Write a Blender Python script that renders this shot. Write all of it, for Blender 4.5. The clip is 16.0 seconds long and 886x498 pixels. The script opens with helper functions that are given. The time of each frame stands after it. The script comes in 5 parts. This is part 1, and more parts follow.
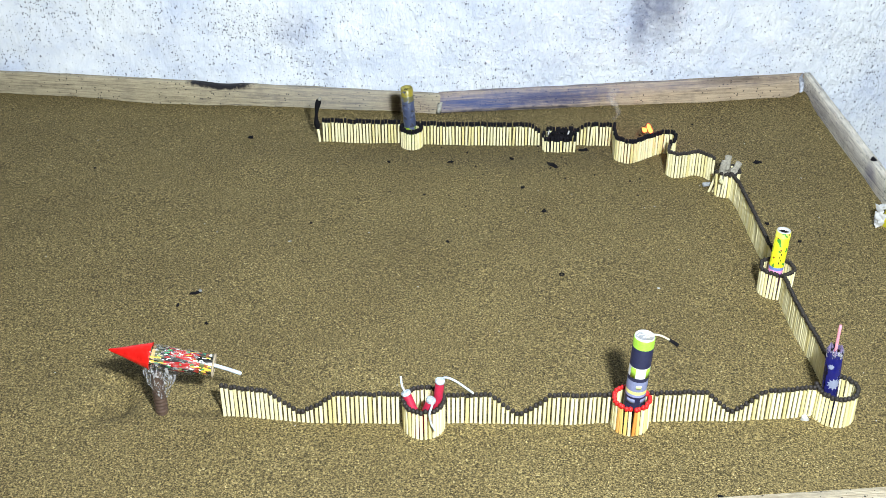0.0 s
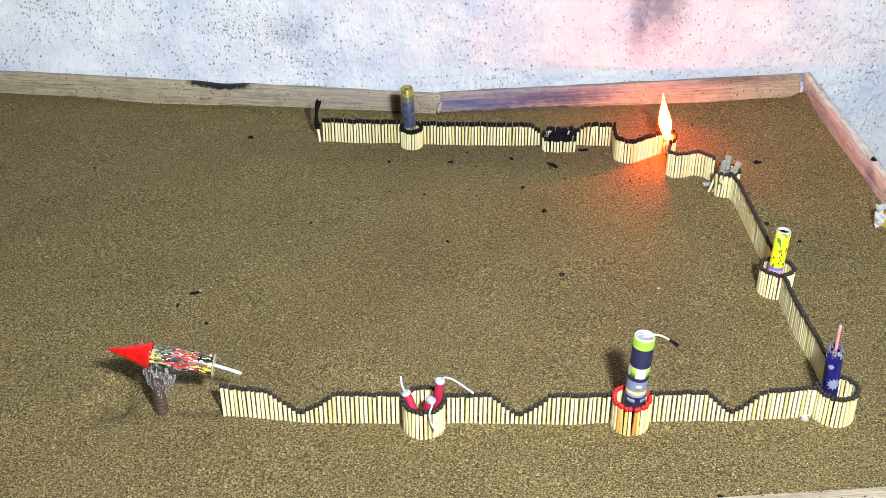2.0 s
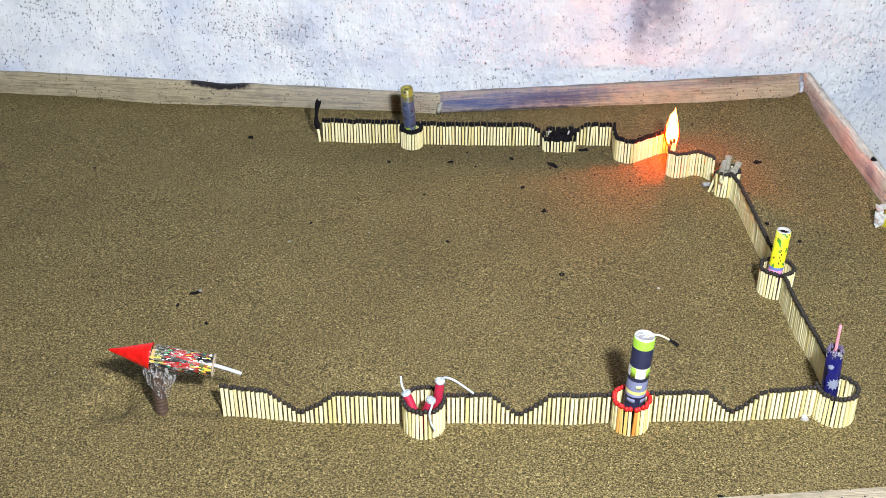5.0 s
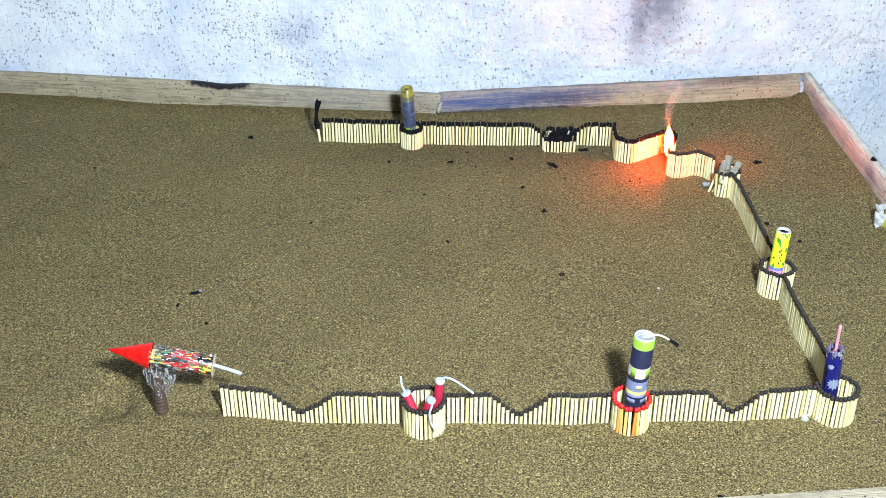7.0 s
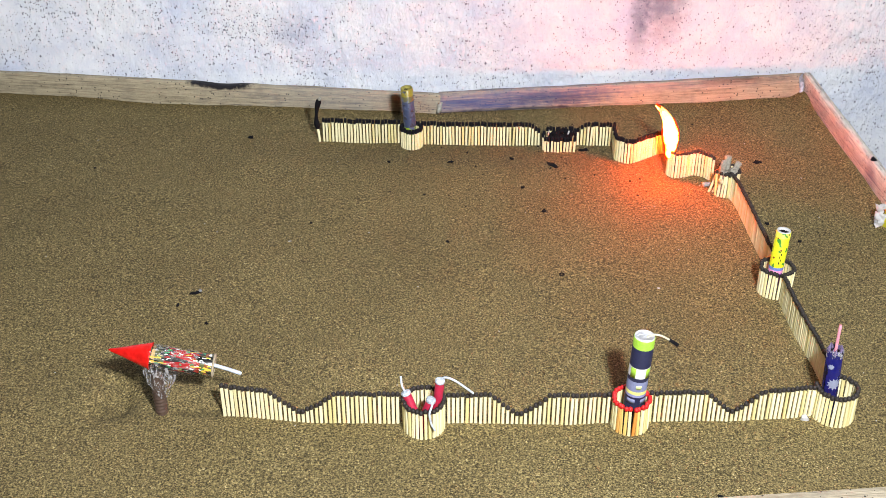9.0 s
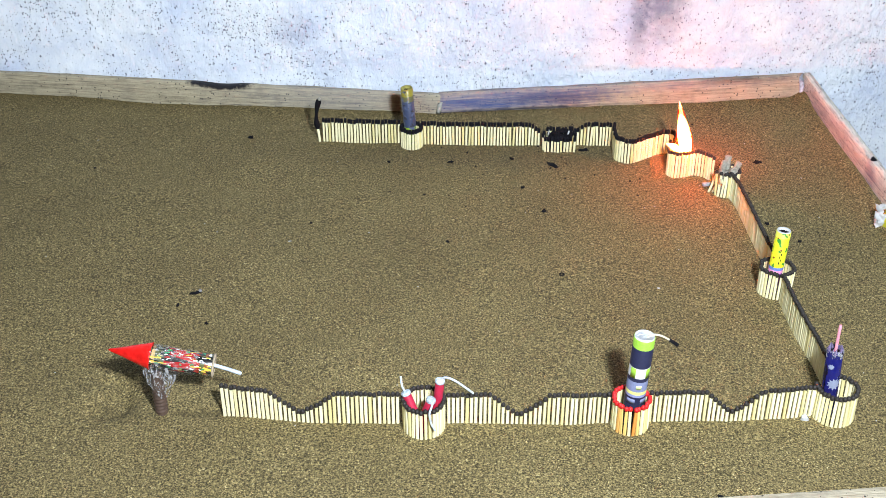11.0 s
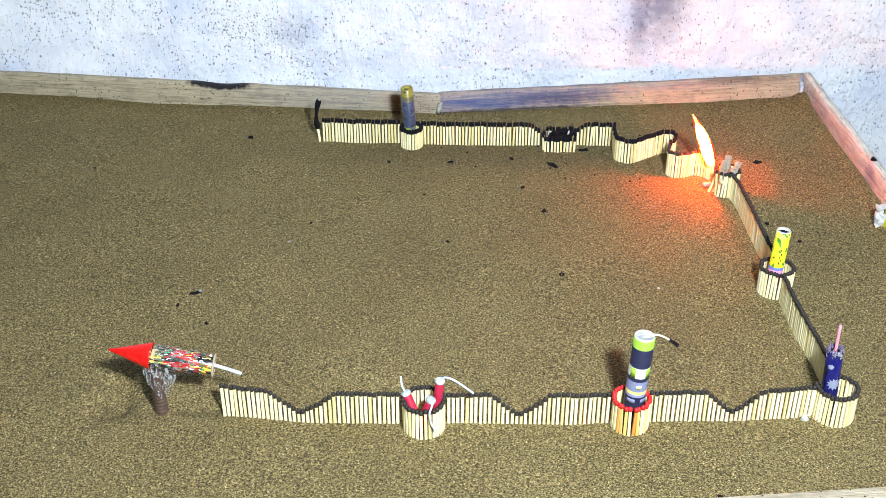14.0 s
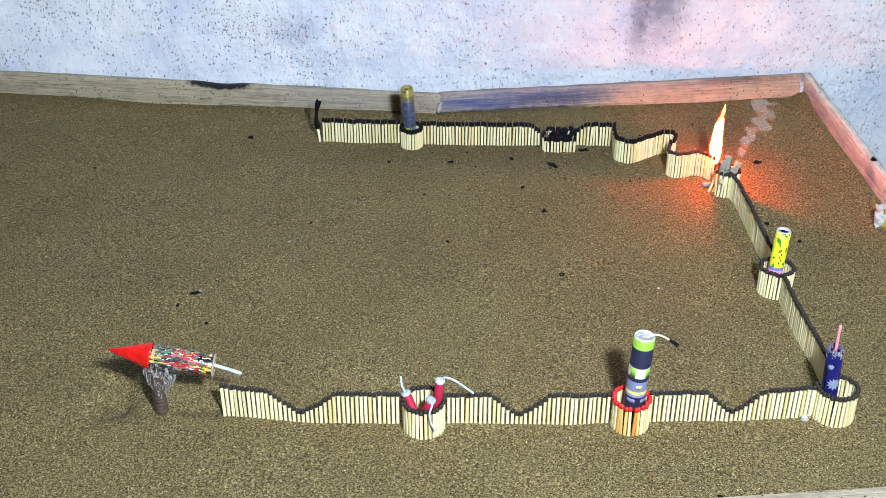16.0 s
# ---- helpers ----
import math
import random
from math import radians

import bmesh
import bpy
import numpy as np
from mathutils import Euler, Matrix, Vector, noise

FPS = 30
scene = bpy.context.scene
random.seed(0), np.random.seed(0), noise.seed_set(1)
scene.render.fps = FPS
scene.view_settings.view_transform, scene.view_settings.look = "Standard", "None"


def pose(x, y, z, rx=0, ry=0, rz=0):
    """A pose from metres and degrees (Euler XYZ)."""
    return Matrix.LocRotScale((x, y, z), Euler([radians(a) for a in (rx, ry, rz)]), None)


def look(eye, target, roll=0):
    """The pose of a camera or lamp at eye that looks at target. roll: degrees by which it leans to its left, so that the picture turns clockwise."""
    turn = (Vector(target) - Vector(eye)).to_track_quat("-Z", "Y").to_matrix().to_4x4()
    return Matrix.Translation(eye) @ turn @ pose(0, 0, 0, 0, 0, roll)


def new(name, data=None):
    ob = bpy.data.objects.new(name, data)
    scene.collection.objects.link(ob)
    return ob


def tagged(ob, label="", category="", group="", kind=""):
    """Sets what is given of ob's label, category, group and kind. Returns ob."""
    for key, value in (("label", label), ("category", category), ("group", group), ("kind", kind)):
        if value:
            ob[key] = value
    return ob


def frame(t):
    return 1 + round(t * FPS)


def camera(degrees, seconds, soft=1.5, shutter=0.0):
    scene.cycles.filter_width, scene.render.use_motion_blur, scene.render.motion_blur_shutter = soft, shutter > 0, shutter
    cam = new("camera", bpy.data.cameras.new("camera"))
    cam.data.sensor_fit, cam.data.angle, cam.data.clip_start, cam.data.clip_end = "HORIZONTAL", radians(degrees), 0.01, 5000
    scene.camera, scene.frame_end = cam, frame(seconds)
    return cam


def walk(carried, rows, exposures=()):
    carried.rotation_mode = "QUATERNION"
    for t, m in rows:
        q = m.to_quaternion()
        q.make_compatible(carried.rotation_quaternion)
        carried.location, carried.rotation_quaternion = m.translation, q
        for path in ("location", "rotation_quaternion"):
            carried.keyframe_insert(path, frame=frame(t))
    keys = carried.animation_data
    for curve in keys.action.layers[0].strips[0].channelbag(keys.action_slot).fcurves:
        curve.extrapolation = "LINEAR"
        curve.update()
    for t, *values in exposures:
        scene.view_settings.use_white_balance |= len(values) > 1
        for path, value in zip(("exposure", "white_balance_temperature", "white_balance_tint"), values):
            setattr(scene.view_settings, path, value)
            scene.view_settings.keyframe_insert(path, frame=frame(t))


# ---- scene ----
cam = camera(40.59, 16.0, soft=0.5)
STAND = pose(0, 0, 0.4809, 58.4, 0, 0)
walk(cam, [(0.0, STAND), (16.0, STAND)], exposures=[
    (0.0, -0.13, 6260, 10), (0.2, -0.13, 6260, 10), (0.5, -0.18, 6360, 13.5), (1.0, -0.42, 6290, 15), (1.5, -0.23, 6060, 10.5), (2.0, -0.30, 6390, 14.5),
    (2.5, -0.19, 6060, 10), (3.0, -0.14, 6010, 7), (3.5, -0.12, 6160, 8), (4.0, -0.28, 6410, 15), (4.2, -0.36, 6460, 17), (5.2, -0.31, 6410, 15),
    (6.5, -0.31, 6160, 15), (7.0, -0.18, 5810, 8), (7.5, -0.14, 5710, 4), (8.0, -0.13, 6260, 10), (8.5, -0.13, 6260, 11), (9.0, -0.38, 6560, 17),
    (10.2, -0.28, 6360, 13.5), (11.5, -0.24, 5810, 11.5), (12.0, -0.21, 5860, 11.5), (12.5, -0.21, 5910, 10), (13.0, -0.11, 6110, 11.5),
    (13.5, -0.39, 6310, 16), (14.0, -0.14, 6060, 11), (14.5, -0.28, 6010, 13), (15.0, -0.33, 6060, 14), (15.5, -0.41, 6110, 18), (16.0, -0.46, 5760, 12)])

# ---- light ----
world = bpy.data.worlds.new("room_air")
scene.world = world
world.use_nodes = True
world.node_tree.nodes["Background"].inputs[0].default_value = (0.80, 0.88, 1.0, 1)
world.node_tree.nodes["Background"].inputs[1].default_value = 0.25
lamp = bpy.data.lights.new("led_lamp", "AREA")
lamp.shape, lamp.size, lamp.energy, lamp.color = "DISK", 0.075, 22.0, (0.94, 1.0, 0.985)
new("led_lamp", lamp).matrix_world = look((0.158, -0.002, 0.612), (-0.06, 1.05, 0.02))


# ---- materials ----
def graph(name):
    m = bpy.data.materials.new(name)
    m.use_nodes = True
    nt = m.node_tree
    return m, nt, nt.nodes["Principled BSDF"]


def node(nt, kind, **inputs):
    n = nt.nodes.new(kind)
    for key, value in inputs.items():
        n.inputs[key].default_value = value
    return n


def coords(nt, space="Object", scale=(1, 1, 1)):
    tc = nt.nodes.new("ShaderNodeTexCoord")
    mp = nt.nodes.new("ShaderNodeMapping")
    mp.inputs["Scale"].default_value = scale
    nt.links.new(tc.outputs[space], mp.inputs["Vector"])
    return mp.outputs["Vector"]


def noise_tex(nt, vec, scale, detail=4.0, rough=0.55):
    n = node(nt, "ShaderNodeTexNoise", Scale=scale, Detail=detail, Roughness=rough)
    nt.links.new(vec, n.inputs["Vector"])
    return n.outputs["Fac"]


def ramp(nt, fac, stops):
    r = nt.nodes.new("ShaderNodeValToRGB")
    while len(r.color_ramp.elements) < len(stops):
        r.color_ramp.elements.new(0.5)
    for e, (pos, col) in zip(r.color_ramp.elements, stops):
        e.position, e.color = pos, (*col, 1) if len(col) == 3 else col
    nt.links.new(fac, r.inputs["Fac"])
    return r.outputs["Color"]


def mix(nt, fac, a, b, mode="MIX"):
    n = nt.nodes.new("ShaderNodeMix")
    n.data_type, n.blend_type = "RGBA", mode
    for socket, value in ((n.inputs[0], fac), (n.inputs[6], a), (n.inputs[7], b)):
        if hasattr(value, "links"):
            nt.links.new(value, socket)
        elif isinstance(value, tuple):
            socket.default_value = (*value, 1)
        else:
            socket.default_value = value
    return n.outputs[2]


def maths(nt, op, a, b=0.0):
    n = nt.nodes.new("ShaderNodeMath")
    n.operation = op
    for socket, value in ((n.inputs[0], a), (n.inputs[1], b)):
        if hasattr(value, "links"):
            nt.links.new(value, socket)
        else:
            socket.default_value = value
    return n.outputs[0]


def relief(nt, bsdf, height, strength, distance):
    b = node(nt, "ShaderNodeBump", Strength=strength, Distance=distance)
    nt.links.new(height, b.inputs["Height"])
    nt.links.new(b.outputs["Normal"], bsdf.inputs["Normal"])


def spot(nt, vec, centre, size, edge=0.35):
    """1 inside an oval patch with ragged edges, 0 outside."""
    mp = nt.nodes.new("ShaderNodeMapping")
    mp.vector_type = "POINT"
    mp.inputs["Scale"].default_value = [1 / s for s in size]
    mp.inputs["Location"].default_value = [-c / s for c, s in zip(centre, size)]
    nt.links.new(vec, mp.inputs["Vector"])
    ln = nt.nodes.new("ShaderNodeVectorMath")
    ln.operation = "LENGTH"
    nt.links.new(mp.outputs["Vector"], ln.inputs[0])
    rag = maths(nt, "MULTIPLY", maths(nt, "SUBTRACT", noise_tex(nt, vec, 120, 5, 0.65), 0.5), 1.3)
    d = maths(nt, "ADD", ln.outputs["Value"], rag)
    mr = node(nt, "ShaderNodeMapRange", **{"From Min": 1.0 + edge, "From Max": 1.0 - edge, "To Min": 0.0, "To Max": 1.0})
    mr.interpolation_type = "SMOOTHSTEP"
    nt.links.new(d, mr.inputs["Value"])
    return mr.outputs["Result"]


def plain(name, colour, rough=0.6, metal=0.0, grain=900.0, vary=0.25, bump=0.25, depth=0.0002, gloss=0.5):
    """A base colour with fine grain, broad blotches and a slight relief."""
    m, nt, bsdf = graph(name)
    vec = coords(nt)
    a = noise_tex(nt, vec, grain, 4)
    b = noise_tex(nt, vec, grain * 0.12, 3)
    f = maths(nt, "MULTIPLY", maths(nt, "ADD", a, b), 0.5)
    lo, hi = [tuple(min(1, c * k) for c in colour) for k in (1 - vary, 1 + vary)]
    nt.links.new(ramp(nt, f, [(0.3, lo), (0.7, hi)]), bsdf.inputs["Base Color"])
    bsdf.inputs["Roughness"].default_value, bsdf.inputs["Metallic"].default_value = rough, metal
    bsdf.inputs["Specular IOR Level"].default_value = gloss
    relief(nt, bsdf, a, bump, depth)
    return m


def dots(nt, vec, scale, share, size):
    """Small round pits: some of the cells of a Voronoi pattern hold one, each of its own size."""
    v = node(nt, "ShaderNodeTexVoronoi", Scale=scale)
    nt.links.new(vec, v.inputs["Vector"])
    sep = nt.nodes.new("ShaderNodeSeparateColor")
    nt.links.new(v.outputs["Color"], sep.inputs[0])
    pick = maths(nt, "SUBTRACT", share, sep.outputs[0])
    radius = maths(nt, "MULTIPLY", maths(nt, "MINIMUM", maths(nt, "MULTIPLY", maths(nt, "MAXIMUM", pick, 0.0), 6.0), 1.0),
                   maths(nt, "ADD", maths(nt, "MULTIPLY", sep.outputs[1], size), size * 0.45))
    d = maths(nt, "SUBTRACT", radius, v.outputs["Distance"])
    return ramp(nt, maths(nt, "ADD", maths(nt, "MULTIPLY", d, 4.0), 0.35), [(0.34, (0, 0, 0)), (0.62, (1, 1, 1))])


def sand_material():
    m, nt, bsdf = graph("sand")
    vec = coords(nt)
    grain = node(nt, "ShaderNodeTexVoronoi", Scale=1180.0)
    nt.links.new(vec, grain.inputs["Vector"])
    g2 = noise_tex(nt, vec, 860, 2, 0.7)
    tint = ramp(nt, grain.outputs["Color"], [(0.0, (0.095, 0.075, 0.033)), (0.35, (0.172, 0.134, 0.058)),
                                             (0.85, (0.262, 0.207, 0.094)), (1.0, (0.52, 0.45, 0.26))])
    broad = ramp(nt, noise_tex(nt, vec, 11, 6, 0.6), [(0.3, (0.86, 0.85, 0.83)), (0.7, (1.07, 1.07, 1.05))])
    col = mix(nt, 1.0, tint, broad, "MULTIPLY")
    col = mix(nt, 0.70, col, ramp(nt, g2, [(0.36, (0.05, 0.05, 0.05)), (0.64, (1.95, 1.93, 1.88))]), "MULTIPLY")
    clump = noise_tex(nt, vec, 430, 2, 0.6)
    col = mix(nt, 0.32, col, ramp(nt, clump, [(0.36, (0.15, 0.15, 0.15)), (0.64, (1.9, 1.88, 1.84))]), "MULTIPLY")
    col = mix(nt, maths(nt, "MULTIPLY", dots(nt, vec, 300, 0.12, 0.18), 0.7), col, (0.03, 0.025, 0.018))
    col = mix(nt, maths(nt, "MULTIPLY", dots(nt, coords(nt, scale=(1.1, 0.9, 1)), 340, 0.10, 0.16), 0.7), col, (0.52, 0.46, 0.32))
    burn = spot(nt, vec, (0.06, 0.945, 0), (0.16, 0.03, 0.2), 0.7)
    col = mix(nt, maths(nt, "MULTIPLY", burn, 0.30), col, (0.04, 0.035, 0.03))
    # Darker patch in the dent; the groove's shadow is painted into the sand colour
    dent_dark = maths(nt, "ADD", spot(nt, vec, (-0.206, 0.588, 0), (0.013, 0.012, 0.2), 0.7), spot(nt, vec, (-0.156, 0.587, 0), (0.030, 0.0025, 0.2), 0.7))
    col = mix(nt, maths(nt, "MULTIPLY", dent_dark, 0.42), col, (0.05, 0.038, 0.018))
    nt.links.new(col, bsdf.inputs["Base Color"])
    bsdf.inputs["Roughness"].default_value = 0.85
    bsdf.inputs["Specular IOR Level"].default_value = 0.25
    h = maths(nt, "ADD", grain.outputs["Distance"], maths(nt, "MULTIPLY", g2, 1.4))
    relief(nt, bsdf, h, 1.0, 0.0008)
    return m


def plaster_material():
    m, nt, bsdf = graph("whitewashed_plaster")
    vec = coords(nt)
    base = ramp(nt, noise_tex(nt, vec, 14, 6, 0.62), [(0.34, (0.66, 0.73, 0.90)), (0.58, (0.87, 0.91, 0.98))])
    sep = nt.nodes.new("ShaderNodeSeparateXYZ")
    nt.links.new(vec, sep.inputs[0])
    # pitted towards the old corner, brushed smoother over the burnt end
    west = node(nt, "ShaderNodeMapRange", **{"From Min": 0.12, "From Max": -0.35, "To Min": 0.0, "To Max": 1.0})
    nt.links.new(sep.outputs["X"], west.inputs["Value"])
    west = west.outputs["Result"]
    patch = ramp(nt, noise_tex(nt, vec, 13, 4, 0.6), [(0.36, (0, 0, 0)), (0.66, (1, 1, 1))])
    slant = coords(nt, scale=(1.0, 1.0, 0.72))
    share = maths(nt, "ADD", maths(nt, "MULTIPLY", maths(nt, "ADD", maths(nt, "MULTIPLY", west, 0.60), 0.42), patch), 0.12)
    rag = nt.nodes.new("ShaderNodeTexNoise")
    rag.inputs["Scale"].default_value = 500
    nt.links.new(slant, rag.inputs["Vector"])
    bent = nt.nodes.new("ShaderNodeVectorMath")
    bent.operation = "MULTIPLY_ADD"
    nt.links.new(rag.outputs["Color"], bent.inputs[0])
    bent.inputs[1].default_value = (0.0030, 0.0030, 0.0030)
    nt.links.new(slant, bent.inputs[2])
    large = dots(nt, bent.outputs[0], 400, maths(nt, "MULTIPLY", share, 0.7), 0.24)
    small = dots(nt, bent.outputs[0], 560, maths(nt, "MULTIPLY", share, 1.1), 0.28)
    pits = maths(nt, "MAXIMUM", large, small)
    wear = ramp(nt, noise_tex(nt, coords(nt, scale=(1, 1, 0.8)), 300, 7, 0.74), [(0.55, (0, 0, 0)), (0.74, (1, 1, 1))])
    wear = maths(nt, "MULTIPLY", wear, maths(nt, "ADD", maths(nt, "MULTIPLY", patch, 0.85), 0.12))
    col = mix(nt, wear, base, (0.34, 0.37, 0.58))
    col = mix(nt, maths(nt, "MULTIPLY", pits, 0.80), col, (0.09, 0.09, 0.17))
    soot = maths(nt, "ADD", maths(nt, "MULTIPLY", spot(nt, vec, (0.207, 1.083, 0.100), (0.020, 0.1, 0.040), 0.9), 0.85),
                 maths(nt, "MULTIPLY", spot(nt, vec, (0.186, 1.083, 0.062), (0.008, 0.1, 0.030), 0.8), 0.45))
    col = mix(nt, soot, col, (0.13, 0.15, 0.26))
    col = mix(nt, maths(nt, "MULTIPLY", spot(nt, vec, (-0.145, 1.083, 0.062), (0.018, 0.1, 0.018), 0.8), 0.28), col, (0.36, 0.38, 0.52))
    nt.links.new(col, bsdf.inputs["Base Color"])
    bsdf.inputs["Roughness"].default_value = 0.75
    brush = noise_tex(nt, coords(nt, scale=(1.0, 1.0, 0.55)), 210, 5, 0.62)
    rough = maths(nt, "MULTIPLY", maths(nt, "ADD", noise_tex(nt, vec, 90, 5, 0.6), brush), maths(nt, "SUBTRACT", 1.0, maths(nt, "MULTIPLY", west, 0.72)))
    h = maths(nt, "SUBTRACT", rough, maths(nt, "MULTIPLY", pits, 0.4))
    relief(nt, bsdf, h, 1.0, 0.0042)
    return m


def wood_material(name, light, dark, length_axis=0, stains=()):
    m, nt, bsdf = graph(name)
    vec = coords(nt)
    sc = [14.0, 520.0, 520.0] if length_axis == 0 else [520.0, 14.0, 520.0]
    g = noise_tex(nt, coords(nt, scale=sc), 1.0, 6, 0.65)
    fine = noise_tex(nt, coords(nt, scale=[v * 4 for v in sc]), 1.0, 3, 0.6)
    f = maths(nt, "ADD", maths(nt, "MULTIPLY", g, 0.7), maths(nt, "MULTIPLY", fine, 0.3))
    col = ramp(nt, f, [(0.32, dark), (0.5, light), (0.72, tuple(min(1, c * 1.35) for c in light))])
    worn = ramp(nt, noise_tex(nt, vec, 30, 3), [(0.36, (0.10, 0.10, 0.10)), (0.66, (0.62, 0.62, 0.62))])
    pits = dots(nt, vec, 520, worn, 0.30)
    col = mix(nt, maths(nt, "MULTIPLY", pits, 0.9), col, (0.03, 0.026, 0.028))
    dirt = ramp(nt, noise_tex(nt, coords(nt, scale=(1, 1, 1.6)), 55, 9, 0.75), [(0.48, (0, 0, 0)), (0.70, (1, 1, 1))])
    col = mix(nt, maths(nt, "MULTIPLY", dirt, 0.48), col, (0.13, 0.115, 0.105))
    streak = ramp(nt, f, [(0.36, (1, 1, 1)), (0.58, (0.55, 0.55, 0.55)), (0.70, (0.2, 0.2, 0.2))])
    for centre, size, amount, colour, edge in stains:
        patch = spot(nt, vec, centre, size, edge)
        if edge > 0.3:
            patch = maths(nt, "MULTIPLY", patch, streak)
        col = mix(nt, maths(nt, "MULTIPLY", patch, amount), col, colour)
    nt.links.new(col, bsdf.inputs["Base Color"])
    bsdf.inputs["Roughness"].default_value = 0.7
    bsdf.inputs["Specular IOR Level"].default_value = 0.25
    relief(nt, bsdf, f, 0.9, 0.0014)
    return m


def stick_material(name, light, dark):
    """Split aspen, each stick in its own shade."""
    m, nt, bsdf = graph(name)
    info = nt.nodes.new("ShaderNodeObjectInfo")
    own = ramp(nt, info.outputs["Random"], [(0.0, dark), (0.45, light), (1.0, tuple(min(0.95, c * 1.12) for c in light))])
    g = noise_tex(nt, coords(nt, scale=(2200, 2200, 90)), 1.0, 4, 0.6)
    col = mix(nt, 0.6, own, ramp(nt, g, [(0.3, (0.72, 0.66, 0.52)), (0.65, (1.08, 1.06, 1.0))]), "MULTIPLY")
    nt.links.new(col, bsdf.inputs["Base Color"])
    bsdf.inputs["Roughness"].default_value = 0.65
    relief(nt, bsdf, g, 0.4, 0.0002)
    return m


def glow(name, colour, strength, cover=1.0):
    """Fire; with cover below 1 the thin outer gas is half see-through."""
    m, nt, bsdf = graph(name)
    nt.nodes.remove(bsdf)
    e = node(nt, "ShaderNodeEmission", Color=(*colour, 1), Strength=strength)
    out = e.outputs[0]
    if cover < 1:
        mx = node(nt, "ShaderNodeMixShader", Fac=cover)
        nt.links.new(nt.nodes.new("ShaderNodeBsdfTransparent").outputs[0], mx.inputs[1])
        nt.links.new(out, mx.inputs[2])
        out = mx.outputs[0]
    nt.links.new(out, nt.nodes["Material Output"].inputs["Surface"])
    return m


def veil(name, colour, cover):
    """A thin see-through skin: smoke or clear film."""
    m, nt, bsdf = graph(name)
    bsdf.inputs["Base Color"].default_value = (*colour, 1)
    bsdf.inputs["Roughness"].default_value = 0.9
    tr = nt.nodes.new("ShaderNodeBsdfTransparent")
    mx = nt.nodes.new("ShaderNodeMixShader")
    n = noise_tex(nt, coords(nt), 260, 3)
    nt.links.new(maths(nt, "MULTIPLY", n, cover * 2), mx.inputs[0])
    nt.links.new(tr.outputs[0], mx.inputs[1])
    nt.links.new(bsdf.outputs[0], mx.inputs[2])
    nt.links.new(mx.outputs[0], nt.nodes["Material Output"].inputs["Surface"])
    return m


def film_material(name, cover):
    """Crumpled clear film: mostly see-through; glints and haze are painted as white crease streaks."""
    m, nt, bsdf = graph(name)
    gl = bsdf
    gl.inputs["Base Color"].default_value, gl.inputs["Roughness"].default_value = (0.82, 0.82, 0.84, 1), 0.15
    tr = node(nt, "ShaderNodeBsdfTransparent", Color=(0.93, 0.92, 0.91, 1))
    mx = nt.nodes.new("ShaderNodeMixShader")
    vec = coords(nt)
    crease = noise_tex(nt, coords(nt, scale=(1, 1, 0.4)), 620, 3, 0.6)
    nt.links.new(ramp(nt, crease, [(0.50, (0.02, 0.02, 0.02)), (0.60, (cover, cover, cover))]), mx.inputs[0])
    b = node(nt, "ShaderNodeBump", Strength=1.0, Distance=0.004)
    nt.links.new(crease, b.inputs["Height"])
    nt.links.new(b.outputs["Normal"], gl.inputs["Normal"])
    nt.links.new(tr.outputs[0], mx.inputs[1])
    nt.links.new(gl.outputs[0], mx.inputs[2])
    nt.links.new(mx.outputs[0], nt.nodes["Material Output"].inputs["Surface"])
    return m


def printed(name, bands, rough=0.45, blots=(), foil=0.0, blot_scale=160.0, stretch=0.8):
    """Wrapping paper: colour bands up the tube (heights in metres), with blots of ink over them."""
    m, nt, bsdf = graph(name)
    vec = coords(nt)
    sep = nt.nodes.new("ShaderNodeSeparateXYZ")
    nt.links.new(vec, sep.inputs[0])
    r = nt.nodes.new("ShaderNodeValToRGB")
    r.color_ramp.interpolation = "CONSTANT"
    while len(r.color_ramp.elements) < len(bands):
        r.color_ramp.elements.new(0.5)
    for e, (z, c) in zip(r.color_ramp.elements, bands):
        e.position, e.color = z / 0.1, (*c, 1)
    nt.links.new(maths(nt, "MULTIPLY", sep.outputs["Z"], 10.0), r.inputs["Fac"])
    col = r.outputs["Color"]
    for i, (colour, at) in enumerate(blots):
        n = noise_tex(nt, coords(nt, scale=(1, 1, stretch * (1 + 0.35 * i))), blot_scale * (1 + 0.4 * i), 2.0, 0.5)
        col = mix(nt, ramp(nt, n, [(at, (0, 0, 0)), (at + 0.02, (1, 1, 1))]), col, colour)
    worn = ramp(nt, noise_tex(nt, vec, 700, 4), [(0.3, (0.82, 0.82, 0.82)), (0.7, (1.08, 1.08, 1.08))])
    col = mix(nt, 1.0, col, worn, "MULTIPLY")
    nt.links.new(col, bsdf.inputs["Base Color"])
    bsdf.inputs["Roughness"].default_value, bsdf.inputs["Metallic"].default_value = rough, foil
    relief(nt, bsdf, noise_tex(nt, vec, 300, 4), 0.4, 0.0007)
    return m


